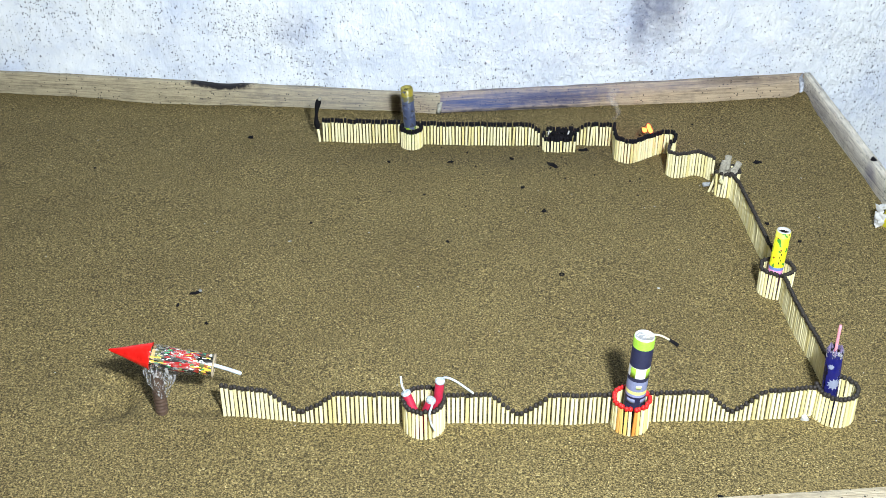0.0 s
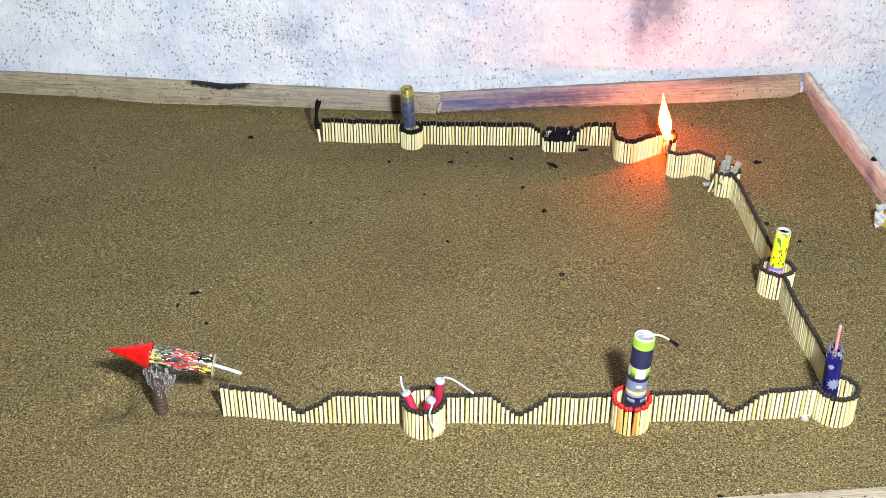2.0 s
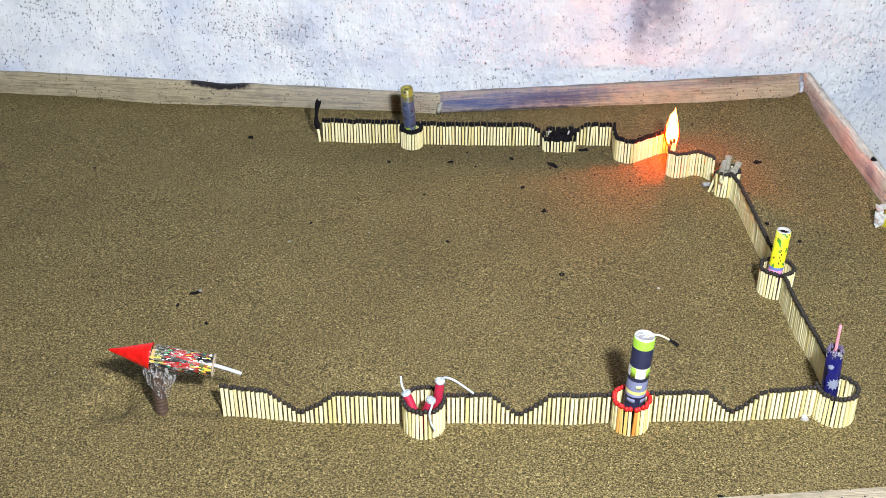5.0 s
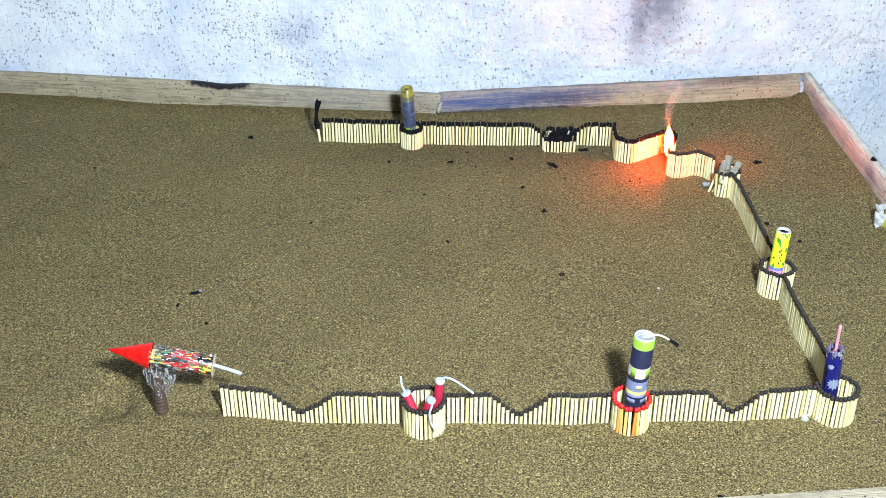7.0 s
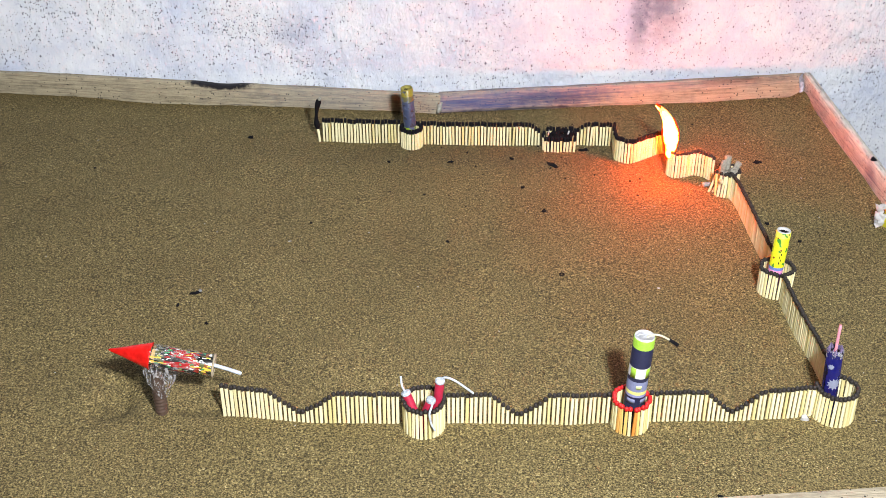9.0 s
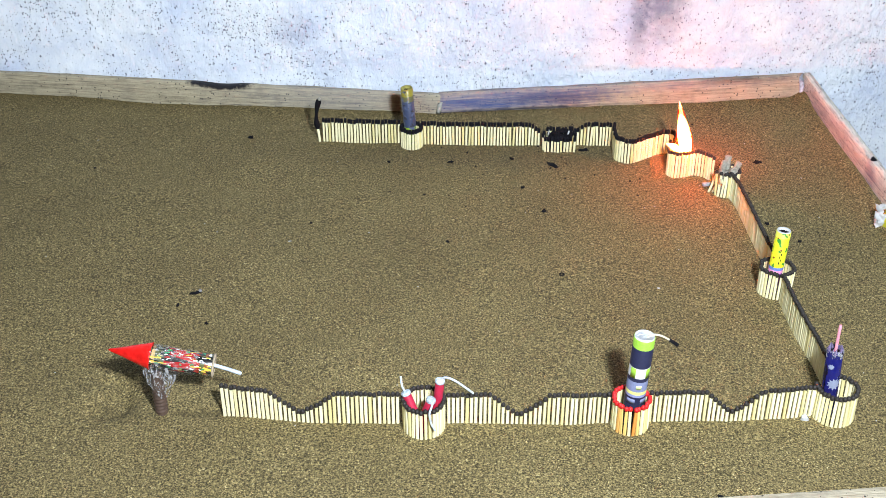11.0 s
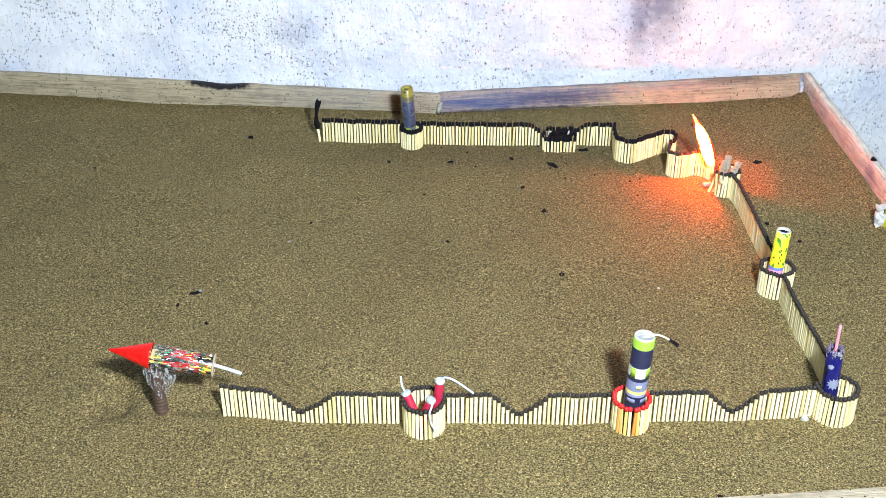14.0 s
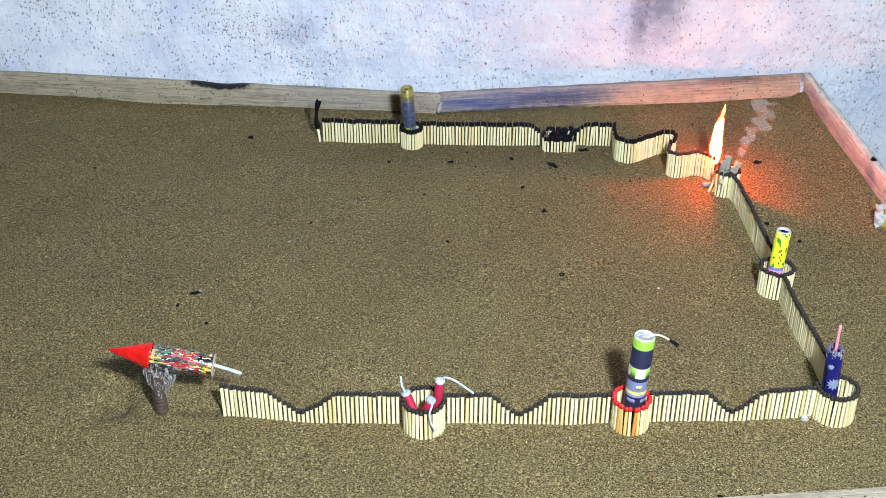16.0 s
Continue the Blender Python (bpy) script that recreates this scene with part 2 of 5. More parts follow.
SAND = sand_material()
PLASTER = plaster_material()
SOOT = (0.018, 0.017, 0.022)
BOARD_LEFT = wood_material("weathered_board_pale", (0.46, 0.40, 0.28), (0.14, 0.115, 0.08), 0, (
    ((0.56, 0, 0.012), (0.09, 0.1, 0.016), 0.55, (0.24, 0.24, 0.28), 0.9),
    ((0.610, 0, 0.008), (0.022, 0.1, 0.010), 0.40, (0.20, 0.10, 0.07), 0.8),
    ((0.432, 0.003, 0.0225), (0.030, 0.1, 0.0068), 1.0, SOOT, 0.22)))
BOARD_RIGHT = wood_material("weathered_board_blue", (0.50, 0.40, 0.29), (0.18, 0.14, 0.10), 0, (
    ((0.05, 0, 0.012), (0.085, 0.1, 0.010), 1.1, (0.075, 0.105, 0.27), 0.8),
    ((0.115, 0, 0.013), (0.045, 0.1, 0.006), 0.85, (0.035, 0.042, 0.12), 0.7),
    ((0.17, 0, 0.019), (0.13, 0.1, 0.005), 0.55, (0.14, 0.15, 0.26), 0.9),
    ((0.29, 0, 0.0205), (0.04, 0.1, 0.003), 0.8, (0.10, 0.07, 0.05), 0.7),
    ((0.060, 0, 0.003), (0.085, 0.1, 0.0022), 0.95, SOOT, 0.5)))
BOARD_SIDE = wood_material("weathered_board_grey", (0.74, 0.70, 0.62), (0.26, 0.25, 0.25), 1, (
    ((0, -0.10, 0.010), (0.1, 0.10, 0.007), 0.55, (0.13, 0.125, 0.16), 0.9),
    ((0, -0.186, 0.010), (0.1, 0.010, 0.012), 0.7, (0.12, 0.11, 0.20), 0.7),
    ((0, -0.04, 0.006), (0.1, 0.03, 0.010), 0.5, (0.10, 0.10, 0.15), 0.8),
    ((0, 0.005, 0.010), (0.1, 0.012, 0.03), 0.6, (0.10, 0.09, 0.10), 0.8)))
BOARD_FRONT = wood_material("pale_board", (0.58, 0.50, 0.37), (0.36, 0.29, 0.19), 0)
CHAR = plain("charcoal", (0.007, 0.0065, 0.009), 0.85, grain=1500, vary=0.6, bump=0.8, depth=0.0006, gloss=0.15)
STICK = stick_material("split_aspen", (0.86, 0.81, 0.54), (0.76, 0.68, 0.32))
STICK_ORANGE = stick_material("dyed_aspen", (0.78, 0.55, 0.18), (0.75, 0.26, 0.04))
HEAD = plain("match_head", (0.027, 0.022, 0.020), 0.5, grain=2600, vary=0.5, bump=0.8, depth=0.0004, gloss=0.35)
HEAD_BURNT = plain("burnt_head", (0.007, 0.0065, 0.011), 0.75, grain=2600, vary=0.7, bump=1.0, depth=0.0006, gloss=0.2)
HEAD_RED = plain("red_match_head", (0.60, 0.012, 0.012), 0.5, grain=2600, vary=0.35, bump=0.7, depth=0.0004)
WHITE_PAPER = plain("torn_white_paper", (0.52, 0.52, 0.53), 0.8, grain=600, vary=0.12, bump=0.6, depth=0.0006)
GREY_PAPER = plain("scorched_paper", (0.33, 0.31, 0.26), 0.8, grain=500, vary=0.5, bump=0.6, depth=0.0006)
KRAFT = plain("kraft_card", (0.42, 0.34, 0.24), 0.85, grain=700, vary=0.25)
CLAY = plain("grey_clay", (0.29, 0.30, 0.32), 0.9, grain=1100, vary=0.65, bump=0.8, depth=0.0008)
CAP_CLAY = plain("bluish_cap_clay", (0.42, 0.47, 0.58), 0.8, grain=900, vary=0.9, bump=0.8, depth=0.0008)
FUSE_WHITE = plain("white_fuse_cord", (0.50, 0.56, 0.64), 0.75, grain=1300, vary=0.45, bump=0.6)
FUSE_CREAM = plain("cream_fuse_cord", (0.62, 0.58, 0.42), 0.75, grain=1300, vary=0.3, bump=0.6)
CRUMPLED_FOIL = plain("crumpled_foil", (0.70, 0.71, 0.76), 0.30, 0.8, grain=420, vary=0.35, bump=1.0, depth=0.004)
FUSE_PINK = plain("pink_fuse_paper", (0.72, 0.28, 0.36), 0.7, grain=1600, vary=0.3, bump=0.6)
RED_PAPER = plain("red_cracker_paper", (0.44, 0.018, 0.055), 0.45, grain=600, vary=0.2)
RED_FOIL = plain("red_foil", (0.78, 0.014, 0.010), 0.26, 0.2, grain=260, vary=0.3, bump=0.7, depth=0.0012)
BOLT = plain("threaded_grey_plastic", (0.10, 0.065, 0.05), 0.35, 0.2, grain=300, vary=0.4)
FILM = film_material("clear_film", 0.46)
TAPE = film_material("clear_tape", 0.28)
SMOKE = veil("thin_smoke", (0.75, 0.72, 0.70), 0.055)
SMOKE_DENSE = veil("curling_smoke", (0.72, 0.66, 0.62), 0.13)
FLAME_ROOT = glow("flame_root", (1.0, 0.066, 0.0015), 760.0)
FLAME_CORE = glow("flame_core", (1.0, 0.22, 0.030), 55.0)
FLAME_EDGE = glow("flame_edge", (1.0, 0.075, 0.0015), 2.8, 0.45)
FLAME_HALO = glow("flame_halo", (1.0, 0.030, 0.0005), 1.6, 0.17)
EMBER = glow("ember_flame", (1.0, 0.045, 0.009), 28.0)


# ---- building helpers ----
def part(name, bm, material, parent=None, label="", smooth=True):
    me = bpy.data.meshes.new(name)
    bm.normal_update()
    bm.to_mesh(me)
    bm.free()
    for mt in material if isinstance(material, (list, tuple)) else [material]:
        me.materials.append(mt)
    if smooth:
        for p in me.polygons:
            p.use_smooth = True
    ob = new(name, me)
    ob.parent = parent
    return tagged(ob, label)


def twin(name, ob, parent, m):
    """Another object on the same mesh."""
    o = new(name, ob.data)
    o.parent = parent
    o.matrix_basis = m
    if "label" in ob:
        o["label"] = ob["label"]
    return o


def lathe(profile, seg=24, bm=None, m=Matrix(), caps=(True, True)):
    """Turn a profile of (radius, height) round z."""
    bm = bm or bmesh.new()
    rings = []
    for r, z in profile:
        rings.append([bm.verts.new(m @ Vector((r * math.cos(6.28319 * k / seg), r * math.sin(6.28319 * k / seg), z))) for k in range(seg)])
    for a, b in zip(rings, rings[1:]):
        for k in range(seg):
            bm.faces.new((a[k], a[(k + 1) % seg], b[(k + 1) % seg], b[k]))
    if caps[0]:
        bm.faces.new(rings[0][::-1])
    if caps[1]:
        bm.faces.new(rings[-1])
    return bm


def tube_along(points, radius, seg=8, bm=None, taper=None):
    """A round cord through the points."""
    bm = bm or bmesh.new()
    pts = [Vector(p) for p in points]
    rings = []
    for i, p in enumerate(pts):
        d = (pts[min(i + 1, len(pts) - 1)] - pts[max(i - 1, 0)]).normalized()
        a = d.orthogonal().normalized() if i == 0 else (rings_a - d * rings_a.dot(d)).normalized()
        rings_a = a
        b = d.cross(a)
        r = radius * (taper(i / (len(pts) - 1)) if taper else 1)
        rings.append([bm.verts.new(p + r * (a * math.cos(6.28319 * k / seg) + b * math.sin(6.28319 * k / seg))) for k in range(seg)])
    for q, w in zip(rings, rings[1:]):
        for k in range(seg):
            bm.faces.new((q[k], q[(k + 1) % seg], w[(k + 1) % seg], w[k]))
    bm.faces.new(rings[0][::-1])
    bm.faces.new(rings[-1])
    return bm


def bend(points, steps=10):
    """A smooth line through control points."""
    p = [Vector(q) for q in points]
    p = [2 * p[0] - p[1]] + p + [2 * p[-1] - p[-2]]
    out = []
    for i in range(1, len(p) - 2):
        for k in range(steps):
            t = k / steps
            a, b, c, d = p[i - 1:i + 3]
            out.append(0.5 * (2 * b + (c - a) * t + (2 * a - 5 * b + 4 * c - d) * t * t + (3 * b - a - 3 * c + d) * t ** 3))
    return out + [p[-2]]


def board_mesh(length, thick, low, high, wobble, seed, notch=None, step=0.004):
    """A sawn plank along x from 0, its face at y = 0 and its back at y = thick, with worn edges."""
    bm = bmesh.new()
    n = max(2, int(length / step))
    prof = [(0.0, low), (0.0, high * 0.5), (0.0, high - 0.0012), (0.0010, high), (thick - 0.001, high), (thick, high - 0.001), (thick, low)]
    rows = []
    for i in range(n + 1):
        x = length * i / n
        row = []
        for k, (y, z) in enumerate(prof):
            w = noise.noise((x * 30, k * 2.0, seed)) * wobble + noise.noise((x * 160, k * 3.0, seed + 5)) * wobble * 0.4
            zz = z + (w if k in (2, 3, 4, 5) else 0)
            yy = y + w * 0.6
            if notch and k in (2, 3, 4, 5):
                u = max(0.0, 1 - abs(x - notch[0]) / notch[1])
                zz -= notch[2] * min(1, u * 1.3)
            row.append(bm.verts.new((x, yy, zz)))
        rows.append(row)
    for a, b in zip(rows, rows[1:]):
        for k in range(len(prof) - 1):
            bm.faces.new((a[k], b[k], b[k + 1], a[k + 1]))
        bm.faces.new((a[-1], b[-1], b[0], a[0]))
    bm.faces.new(rows[0])
    bm.faces.new(rows[-1][::-1])
    bmesh.ops.recalc_face_normals(bm, faces=bm.faces)
    return bm


# ---- structure ----
def sand_height(x, y):
    z = 0.0009 * noise.noise((x * 18, y * 18, 3.0)) + 0.0005 * noise.noise((x * 70, y * 70, 7.0)) + 0.00035 * noise.noise((x * 190, y * 190, 9.0))
    for cx, cy, sx, sy, d in ((-0.207, 0.597, 0.012, 0.014, -0.0055), (-0.224, 0.600, 0.010, 0.016, 0.0026), (-0.150, 0.5855, 0.022, 0.0035, -0.0026),
                              (-0.137, 0.527, 0.010, 0.012, -0.0016), (-0.24, 0.56, 0.020, 0.010, -0.0012), (-0.29, 0.53, 0.02, 0.015, 0.0014)):
        z += d * math.exp(-((x - cx) / sx) ** 2 - ((y - cy) / sy) ** 2)
    r = math.hypot(x + 0.216, (y - 0.603) * 0.8)
    if x > -0.222 and r < 0.03:
        z -= 0.0042 * math.exp(-((r - 0.0135) / 0.0040) ** 2)
    back = 1.018 + (0.124 * -x if x < 0 else 0.126 * x)
    z += 0.003 * math.exp(-((y - back) / 0.02) ** 2) * math.exp(-(x / 0.16) ** 2)
    z += 0.0055 * math.exp(-((x - 0.345) / 0.008) ** 2 - ((y - 1.05) / 0.02) ** 2)
    z += 0.004 * math.exp(-((x - 0.35) / 0.008) ** 2)
    z -= 0.0028 * math.exp(-((x + 0.262) / 0.045) ** 2 - ((y - back) / 0.014) ** 2)
    if y > back + 0.0045 or x > 0.3500 + (1.066 - y) * 0.0507:
        z -= 0.05
    return z


def sand_bed():
    xs = np.arange(-0.62, 0.372, 0.0035)
    ys = np.arange(0.36, 1.12, 0.0035)
    verts = [(x, y, sand_height(x, y)) for y in ys for x in xs]
    w = len(xs)
    faces = [(j * w + i, j * w + i + 1, (j + 1) * w + i + 1, (j + 1) * w + i) for j in range(len(ys) - 1) for i in range(w - 1)]
    me = bpy.data.meshes.new("ground")
    me.from_pydata([tuple(map(float, v)) for v in verts], [], faces)
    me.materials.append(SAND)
    for p in me.polygons:
        p.use_smooth = True
    return tagged(new("ground", me), "levelled bed of brown sand", "sand", kind="structure")


def plaster_wall():
    """The back wall, with the relief of hand-laid plaster where it is seen near."""
    plan = [(-1.7, 1.083), (-0.7, 1.083)] + [(float(x), 1.083) for x in np.arange(-0.50, 0.56, 0.003)] + [(0.8, 1.083), (1.5, 1.083)]
    zs = [-0.16] + [float(z) for z in np.arange(-0.105, 0.13, 0.003)] + [0.3, 0.8, 2.4]
    verts, faces = [], []
    for z in zs:
        for x, y in plan:
            dense = -0.106 <= z <= 0.13 and -0.51 < x < 0.56
            d = (0.0016 * noise.noise((x * 22, y * 22, z * 22)) + 0.0010 * noise.noise((x * 75, y * 75, z * 75 + 4)) + 0.0005 * noise.noise((x * 190, y * 190, z * 190))) if dense else 0
            verts.append((x, y + d, z))
    w = len(plan)
    for j in range(len(zs) - 1):
        for i in range(w - 1):
            faces.append((j * w + i, j * w + i + 1, (j + 1) * w + i + 1, (j + 1) * w + i))
    me = bpy.data.meshes.new("wall_back")
    me.from_pydata(verts, [], faces)
    me.materials.append(PLASTER)
    for p in me.polygons:
        p.use_smooth = True
    ob = tagged(new("wall_back", me), "rough whitewashed plaster wall with pits and soot", "wall", kind="structure")
    so = ob.modifiers.new("thickness", "SOLIDIFY")
    so.thickness, so.offset = 0.12, -1.0
    return ob


def slab(name, x0, x1, y0, y1, z0, z1, material, label, category):
    bm = bmesh.new()
    bmesh.ops.create_cube(bm, size=1, matrix=Matrix.Translation(((x0 + x1) / 2, (y0 + y1) / 2, (z0 + z1) / 2)) @ Matrix.Diagonal((x1 - x0, y1 - y0, z1 - z0, 1)))
    return tagged(part(name, bm, material, smooth=False), label, category, kind="structure")


sand_bed()
plaster_wall()
PAINT = plain("wall_paint", (0.07, 0.07, 0.067), 0.8, grain=60, vary=0.06)
slab("floor", -1.7, 1.5, -1.5, 1.08, -0.22, -0.16, plain("concrete", (0.16, 0.155, 0.145), 0.85, grain=80, vary=0.2), "plain concrete floor under the sand tray", "floor")
slab("ceiling", -1.82, 1.62, -1.62, 1.25, 2.4, 2.5, PAINT, "plain painted ceiling", "ceiling")
slab("wall_west", -1.82, -1.7, -1.5, 1.2, -0.22, 2.4, PAINT, "plain painted wall", "wall")
slab("wall_south", -1.82, 1.62, -1.62, -1.5, -0.22, 2.4, PAINT, "plain painted wall", "wall")
slab("wall_east", 1.5, 1.62, -1.5, 1.2, -0.22, 2.4, PAINT, "plain painted wall", "wall")


def tray():
    """The four planks that hold the sand; each is a thing."""
    g = "planks round the sand"
    a = math.atan2(0.0535, 0.4265)
    left = part("plank", board_mesh(0.64, 0.007, -0.16, 0.0212, 0.0006, 1.0, notch=(0.432, 0.028, 0.0016)), BOARD_LEFT)
    left.matrix_world = Matrix.Translation((-0.639 * math.cos(a) - 0.0035, 1.018 + 0.639 * math.sin(a), 0)) @ pose(0, 0, 0, 0, 0, -math.degrees(a))
    tagged(left, "weathered pale plank with a burnt notch, behind the sand", "plank", g)
    right = part("plank", board_mesh(0.352, 0.007, -0.16, 0.0222, 0.0005, 2.0), BOARD_RIGHT)
    right.matrix_world = Matrix.Translation((-0.003, 1.0185, 0)) @ pose(0, 0, 0, 0, 0, 7.15)
    tagged(right, "weathered plank stained blue-black by smoke, behind the sand", "plank", g)
    side = part("plank", board_mesh(0.72, 0.007, -0.16, 0.0235, 0.0006, 3.0), BOARD_SIDE)
    side.data.transform(Matrix.Rotation(radians(-90), 4, "Z"))
    side.matrix_world = Matrix.Translation((0.3455, 1.066, 0)) @ pose(0, 0, 0, 0, 0, 2.9)
    tagged(side, "grey weathered plank with a knot, beside the sand", "plank", g)
    front = part("plank", board_mesh(0.95, 0.03, -0.16, 0.0055, 0.0005, 4.0), BOARD_FRONT)
    front.matrix_world = Matrix.Translation((0.367, 0.524, 0)) @ pose(0, 0, 0, 0, 0, 185.1)
    tagged(front, "pale bare plank in front of the sand", "plank", g)


tray()


# ---- matches ----
PITCH = 0.0028


def match_meshes():
    """Shared meshes: a few sticks and heads, each a little different."""
    sticks, heads = [], []
    for v in range(5):
        bm = bmesh.new()
        bmesh.ops.create_cube(bm, size=1, matrix=Matrix.Translation((0, 0, 0.0035)) @ Matrix.Diagonal((0.00175, 0.0015, 0.036, 1)))
        bmesh.ops.bevel(bm, geom=[e for e in bm.edges if abs(e.verts[0].co.z - e.verts[1].co.z) > 0.01], offset=0.0003, segments=1, affect="EDGES")
        for q in bm.verts:
            q.co.x += random.uniform(-0.00015, 0.00015)
            q.co.y += random.uniform(-0.00015, 0.00015)
        sticks.append(bm)
        bm = bmesh.new()
        bmesh.ops.create_icosphere(bm, subdivisions=2, radius=1)
        for q in bm.verts:
            k = 1 + 0.14 * noise.noise(q.co * 1.7 + Vector((v * 5, 0, 0)))
            q.co = Vector((q.co.x * 0.00152 * k, q.co.y * 0.00152 * k, q.co.z * 0.00185 * k + 0.0222))
        heads.append(bm)

    def store(bm, name, mat, smooth):
        me = bpy.data.meshes.new(name)
        bm.to_mesh(me)
        me.materials.append(mat)
        for p in me.polygons:
            p.use_smooth = smooth
        return me
    out = {"stick": [store(b, "match", STICK, False) for b in sticks], "orange": [store(b, "match", STICK_ORANGE, False) for b in sticks],
           "dark": [store(b, "match_head", HEAD, True) for b in heads], "red": [store(b, "match_head", HEAD_RED, True) for b in heads]}
    for b in heads:
        for q in b.verts:
            r = max(1e-6, math.hypot(q.co.x, q.co.y))
            k = 0.00128 * min(1.0, (r / 0.0010)) ** 0.4 / r
            q.co = Vector((q.co.x * k, q.co.y * k, (q.co.z - 0.0222) * 1.25 + 0.0208))
            q.co.x += 0.0002 * noise.noise(q.co * 2000)
    out["burnt"] = [store(b, "match_head", HEAD_BURNT, True) for b in heads]
    for b in sticks + heads:
        b.free()
    return out


MATCH = match_meshes()


def plant_match(fence, x, y, turn, sink=0.0, stick="stick", head="dark", lean=2.0, tip=(0, 0)):
    o = new("match", random.choice(MATCH[stick]))
    o.parent = fence
    o.matrix_basis = pose(x, y, -sink + random.uniform(-0.0004, 0.0004), tip[0] + random.gauss(0, lean), tip[1] + random.gauss(0, lean), turn)
    h = new("match_head", random.choice(MATCH[head]))
    h.parent = o
    h.matrix_basis = pose(0, 0, random.uniform(-0.0002, 0.0002), 0, 0, random.uniform(0, 360))
    return o


def fence_along(label, corners, head="dark", sink=None, lean=0.35, skip=0.0, pitch=PITCH):
    """A row of matches pushed into the sand along a line of corners."""
    fence = tagged(new("match_fence"), label, "match fence", "match fences")
    line = bend([(x, y, 0) for x, y in corners], 12)
    gone = skip
    for a, b in zip(line, line[1:]):
        d = (b - a).length
        while gone <= d and d > 0:
            p = a.lerp(b, gone / d)
            turn = math.degrees(math.atan2(b.y - a.y, b.x - a.x))
            plant_match(fence, p.x + random.uniform(-0.0001, 0.0001), p.y + random.uniform(-0.00015, 0.00015), turn, sink(p.x, p.y) if sink else 0, head=head, lean=lean)
            gone += pitch * random.uniform(0.985, 1.015)
        gone -= d
    return fence


def ring_of(label, cx, cy, radius, start, end, head="dark", stick=None, pitch=0.00255, sink=0.0015, lean=0.8):
    fence = tagged(new("match_ring"), label, "match ring", "match rings")
    n = int(math.radians(end - start) * radius / pitch)
    for k in range(n + (0 if end - start > 355 else 1)):
        a = start + (end - start) * k / max(1, n)
        x, y = cx + radius * math.cos(radians(a)), cy + radius * math.sin(radians(a))
        plant_match(fence, x, y, a + 90, sink, stick(k) if stick else "stick", head, lean)
    return fence


def front_sink(x, y):
    s = 0.0
    for c, lw, rw in ((-0.0885, 0.0185, 0.0225), (0.0470, 0.0180, 0.0185), (0.1785, 0.0165, 0.0185)):
        u = (c - x) / lw if x < c else (x - c) / rw
        if u < 1:
            s = 0.0145 * min(1, (1 - u) * 1.08) ** 0.9
    return s + 0.0006 * noise.noise((x * 60, y * 60, 0))


def back_sink(x, y):
    s = 0.0005
    for c in (0.0865, 0.1180):
        s += 0.0075 * max(0, 1 - abs(x - c) / 0.0085)
    return s


FENCE = "row of dark-headed matches standing in the sand"
fence_along(FENCE + ", dipping in two notches", [(-0.1365, 0.5845), (-0.1125, 0.5805), (-0.0890, 0.5779), (-0.0640, 0.5770), (-0.0262, 0.5758)], sink=front_sink)
fence_along(FENCE + ", with one notch", [(0.0035, 0.5758), (0.047, 0.5755), (0.0755, 0.5752), (0.1030, 0.5762)], sink=front_sink)
fence_along("row of dark-headed matches in the sand beside the blue tube", [(0.1282, 0.5774), (0.1535, 0.5782), (0.1800, 0.5779), (0.2065, 0.5803), (0.2310, 0.5834)], sink=front_sink)
fence_along("long straight row of dark-headed matches beside the yellow tube", [(0.2450, 0.6010), (0.2445, 0.6300), (0.2415, 0.6700), (0.2405, 0.7100)], skip=0.001, pitch=0.0026)
fence_along("straight row of dark-headed matches running to the burst cracker", [(0.2410, 0.7385), (0.2400, 0.7750), (0.2390, 0.8130), (0.2375, 0.8480), (0.2345, 0.8640)], pitch=0.0026)
fence_along("wavy row of dark-headed matches being reached by the flame", [(0.1925, 0.9130), (0.1908, 0.9035), (0.1955, 0.8975), (0.2050, 0.8990), (0.2135, 0.9022), (0.2200, 0.8990), (0.2265, 0.8905)], pitch=0.0027)
fence_along("wavy row of matches burning at its end", [(0.1510, 0.9575), (0.1500, 0.9450), (0.1500, 0.9320), (0.1560, 0.9260), (0.1635, 0.9240), (0.1760, 0.9320), (0.1870, 0.9395), (0.1960, 0.9430), (0.2015, 0.9400), (0.2005, 0.9290), (0.1930, 0.9180)], head="burnt", lean=0.9)
fence_along("row of burnt black-headed matches", [(-0.1065, 0.9665), (-0.0750, 0.9640), (-0.0385, 0.9620)], head="burnt", lean=0.8)
fence_along("row of burnt black-headed matches between two scorched rings", [(-0.0185, 0.9605), (0.0330, 0.9588), (0.0870, 0.9580)], head="burnt", sink=back_sink, lean=0.8)
fence_along("short row of burnt black-headed matches", [(0.1175, 0.9590), (0.1340, 0.9590), (0.1495, 0.9588)], head="burnt", sink=back_sink, lean=0.8)

ring_of("ring of dark-headed matches round three red crackers", -0.0117, 0.5729, 0.0124, -180, 180)
ring_of("ring of red-headed matches round the banded tube", 0.1153, 0.5747, 0.0110, -180, 180, head="red", stick=lambda k: "orange" if k in (3, 4, 5, 7, 8, 17) else "stick")
ring_of("open ring of dark-headed matches round the blue tube", 0.2433, 0.5838, 0.0122, -195, 65, sink=0.0005)
ring_of("ring of dark-headed matches round the yellow tube", 0.2395, 0.7240, 0.0114, -180, 180)
ring_of("ring of burnt matches round the scorched tube", -0.0277, 0.9576, 0.0090, -180, 180, head="burnt", sink=0.003)


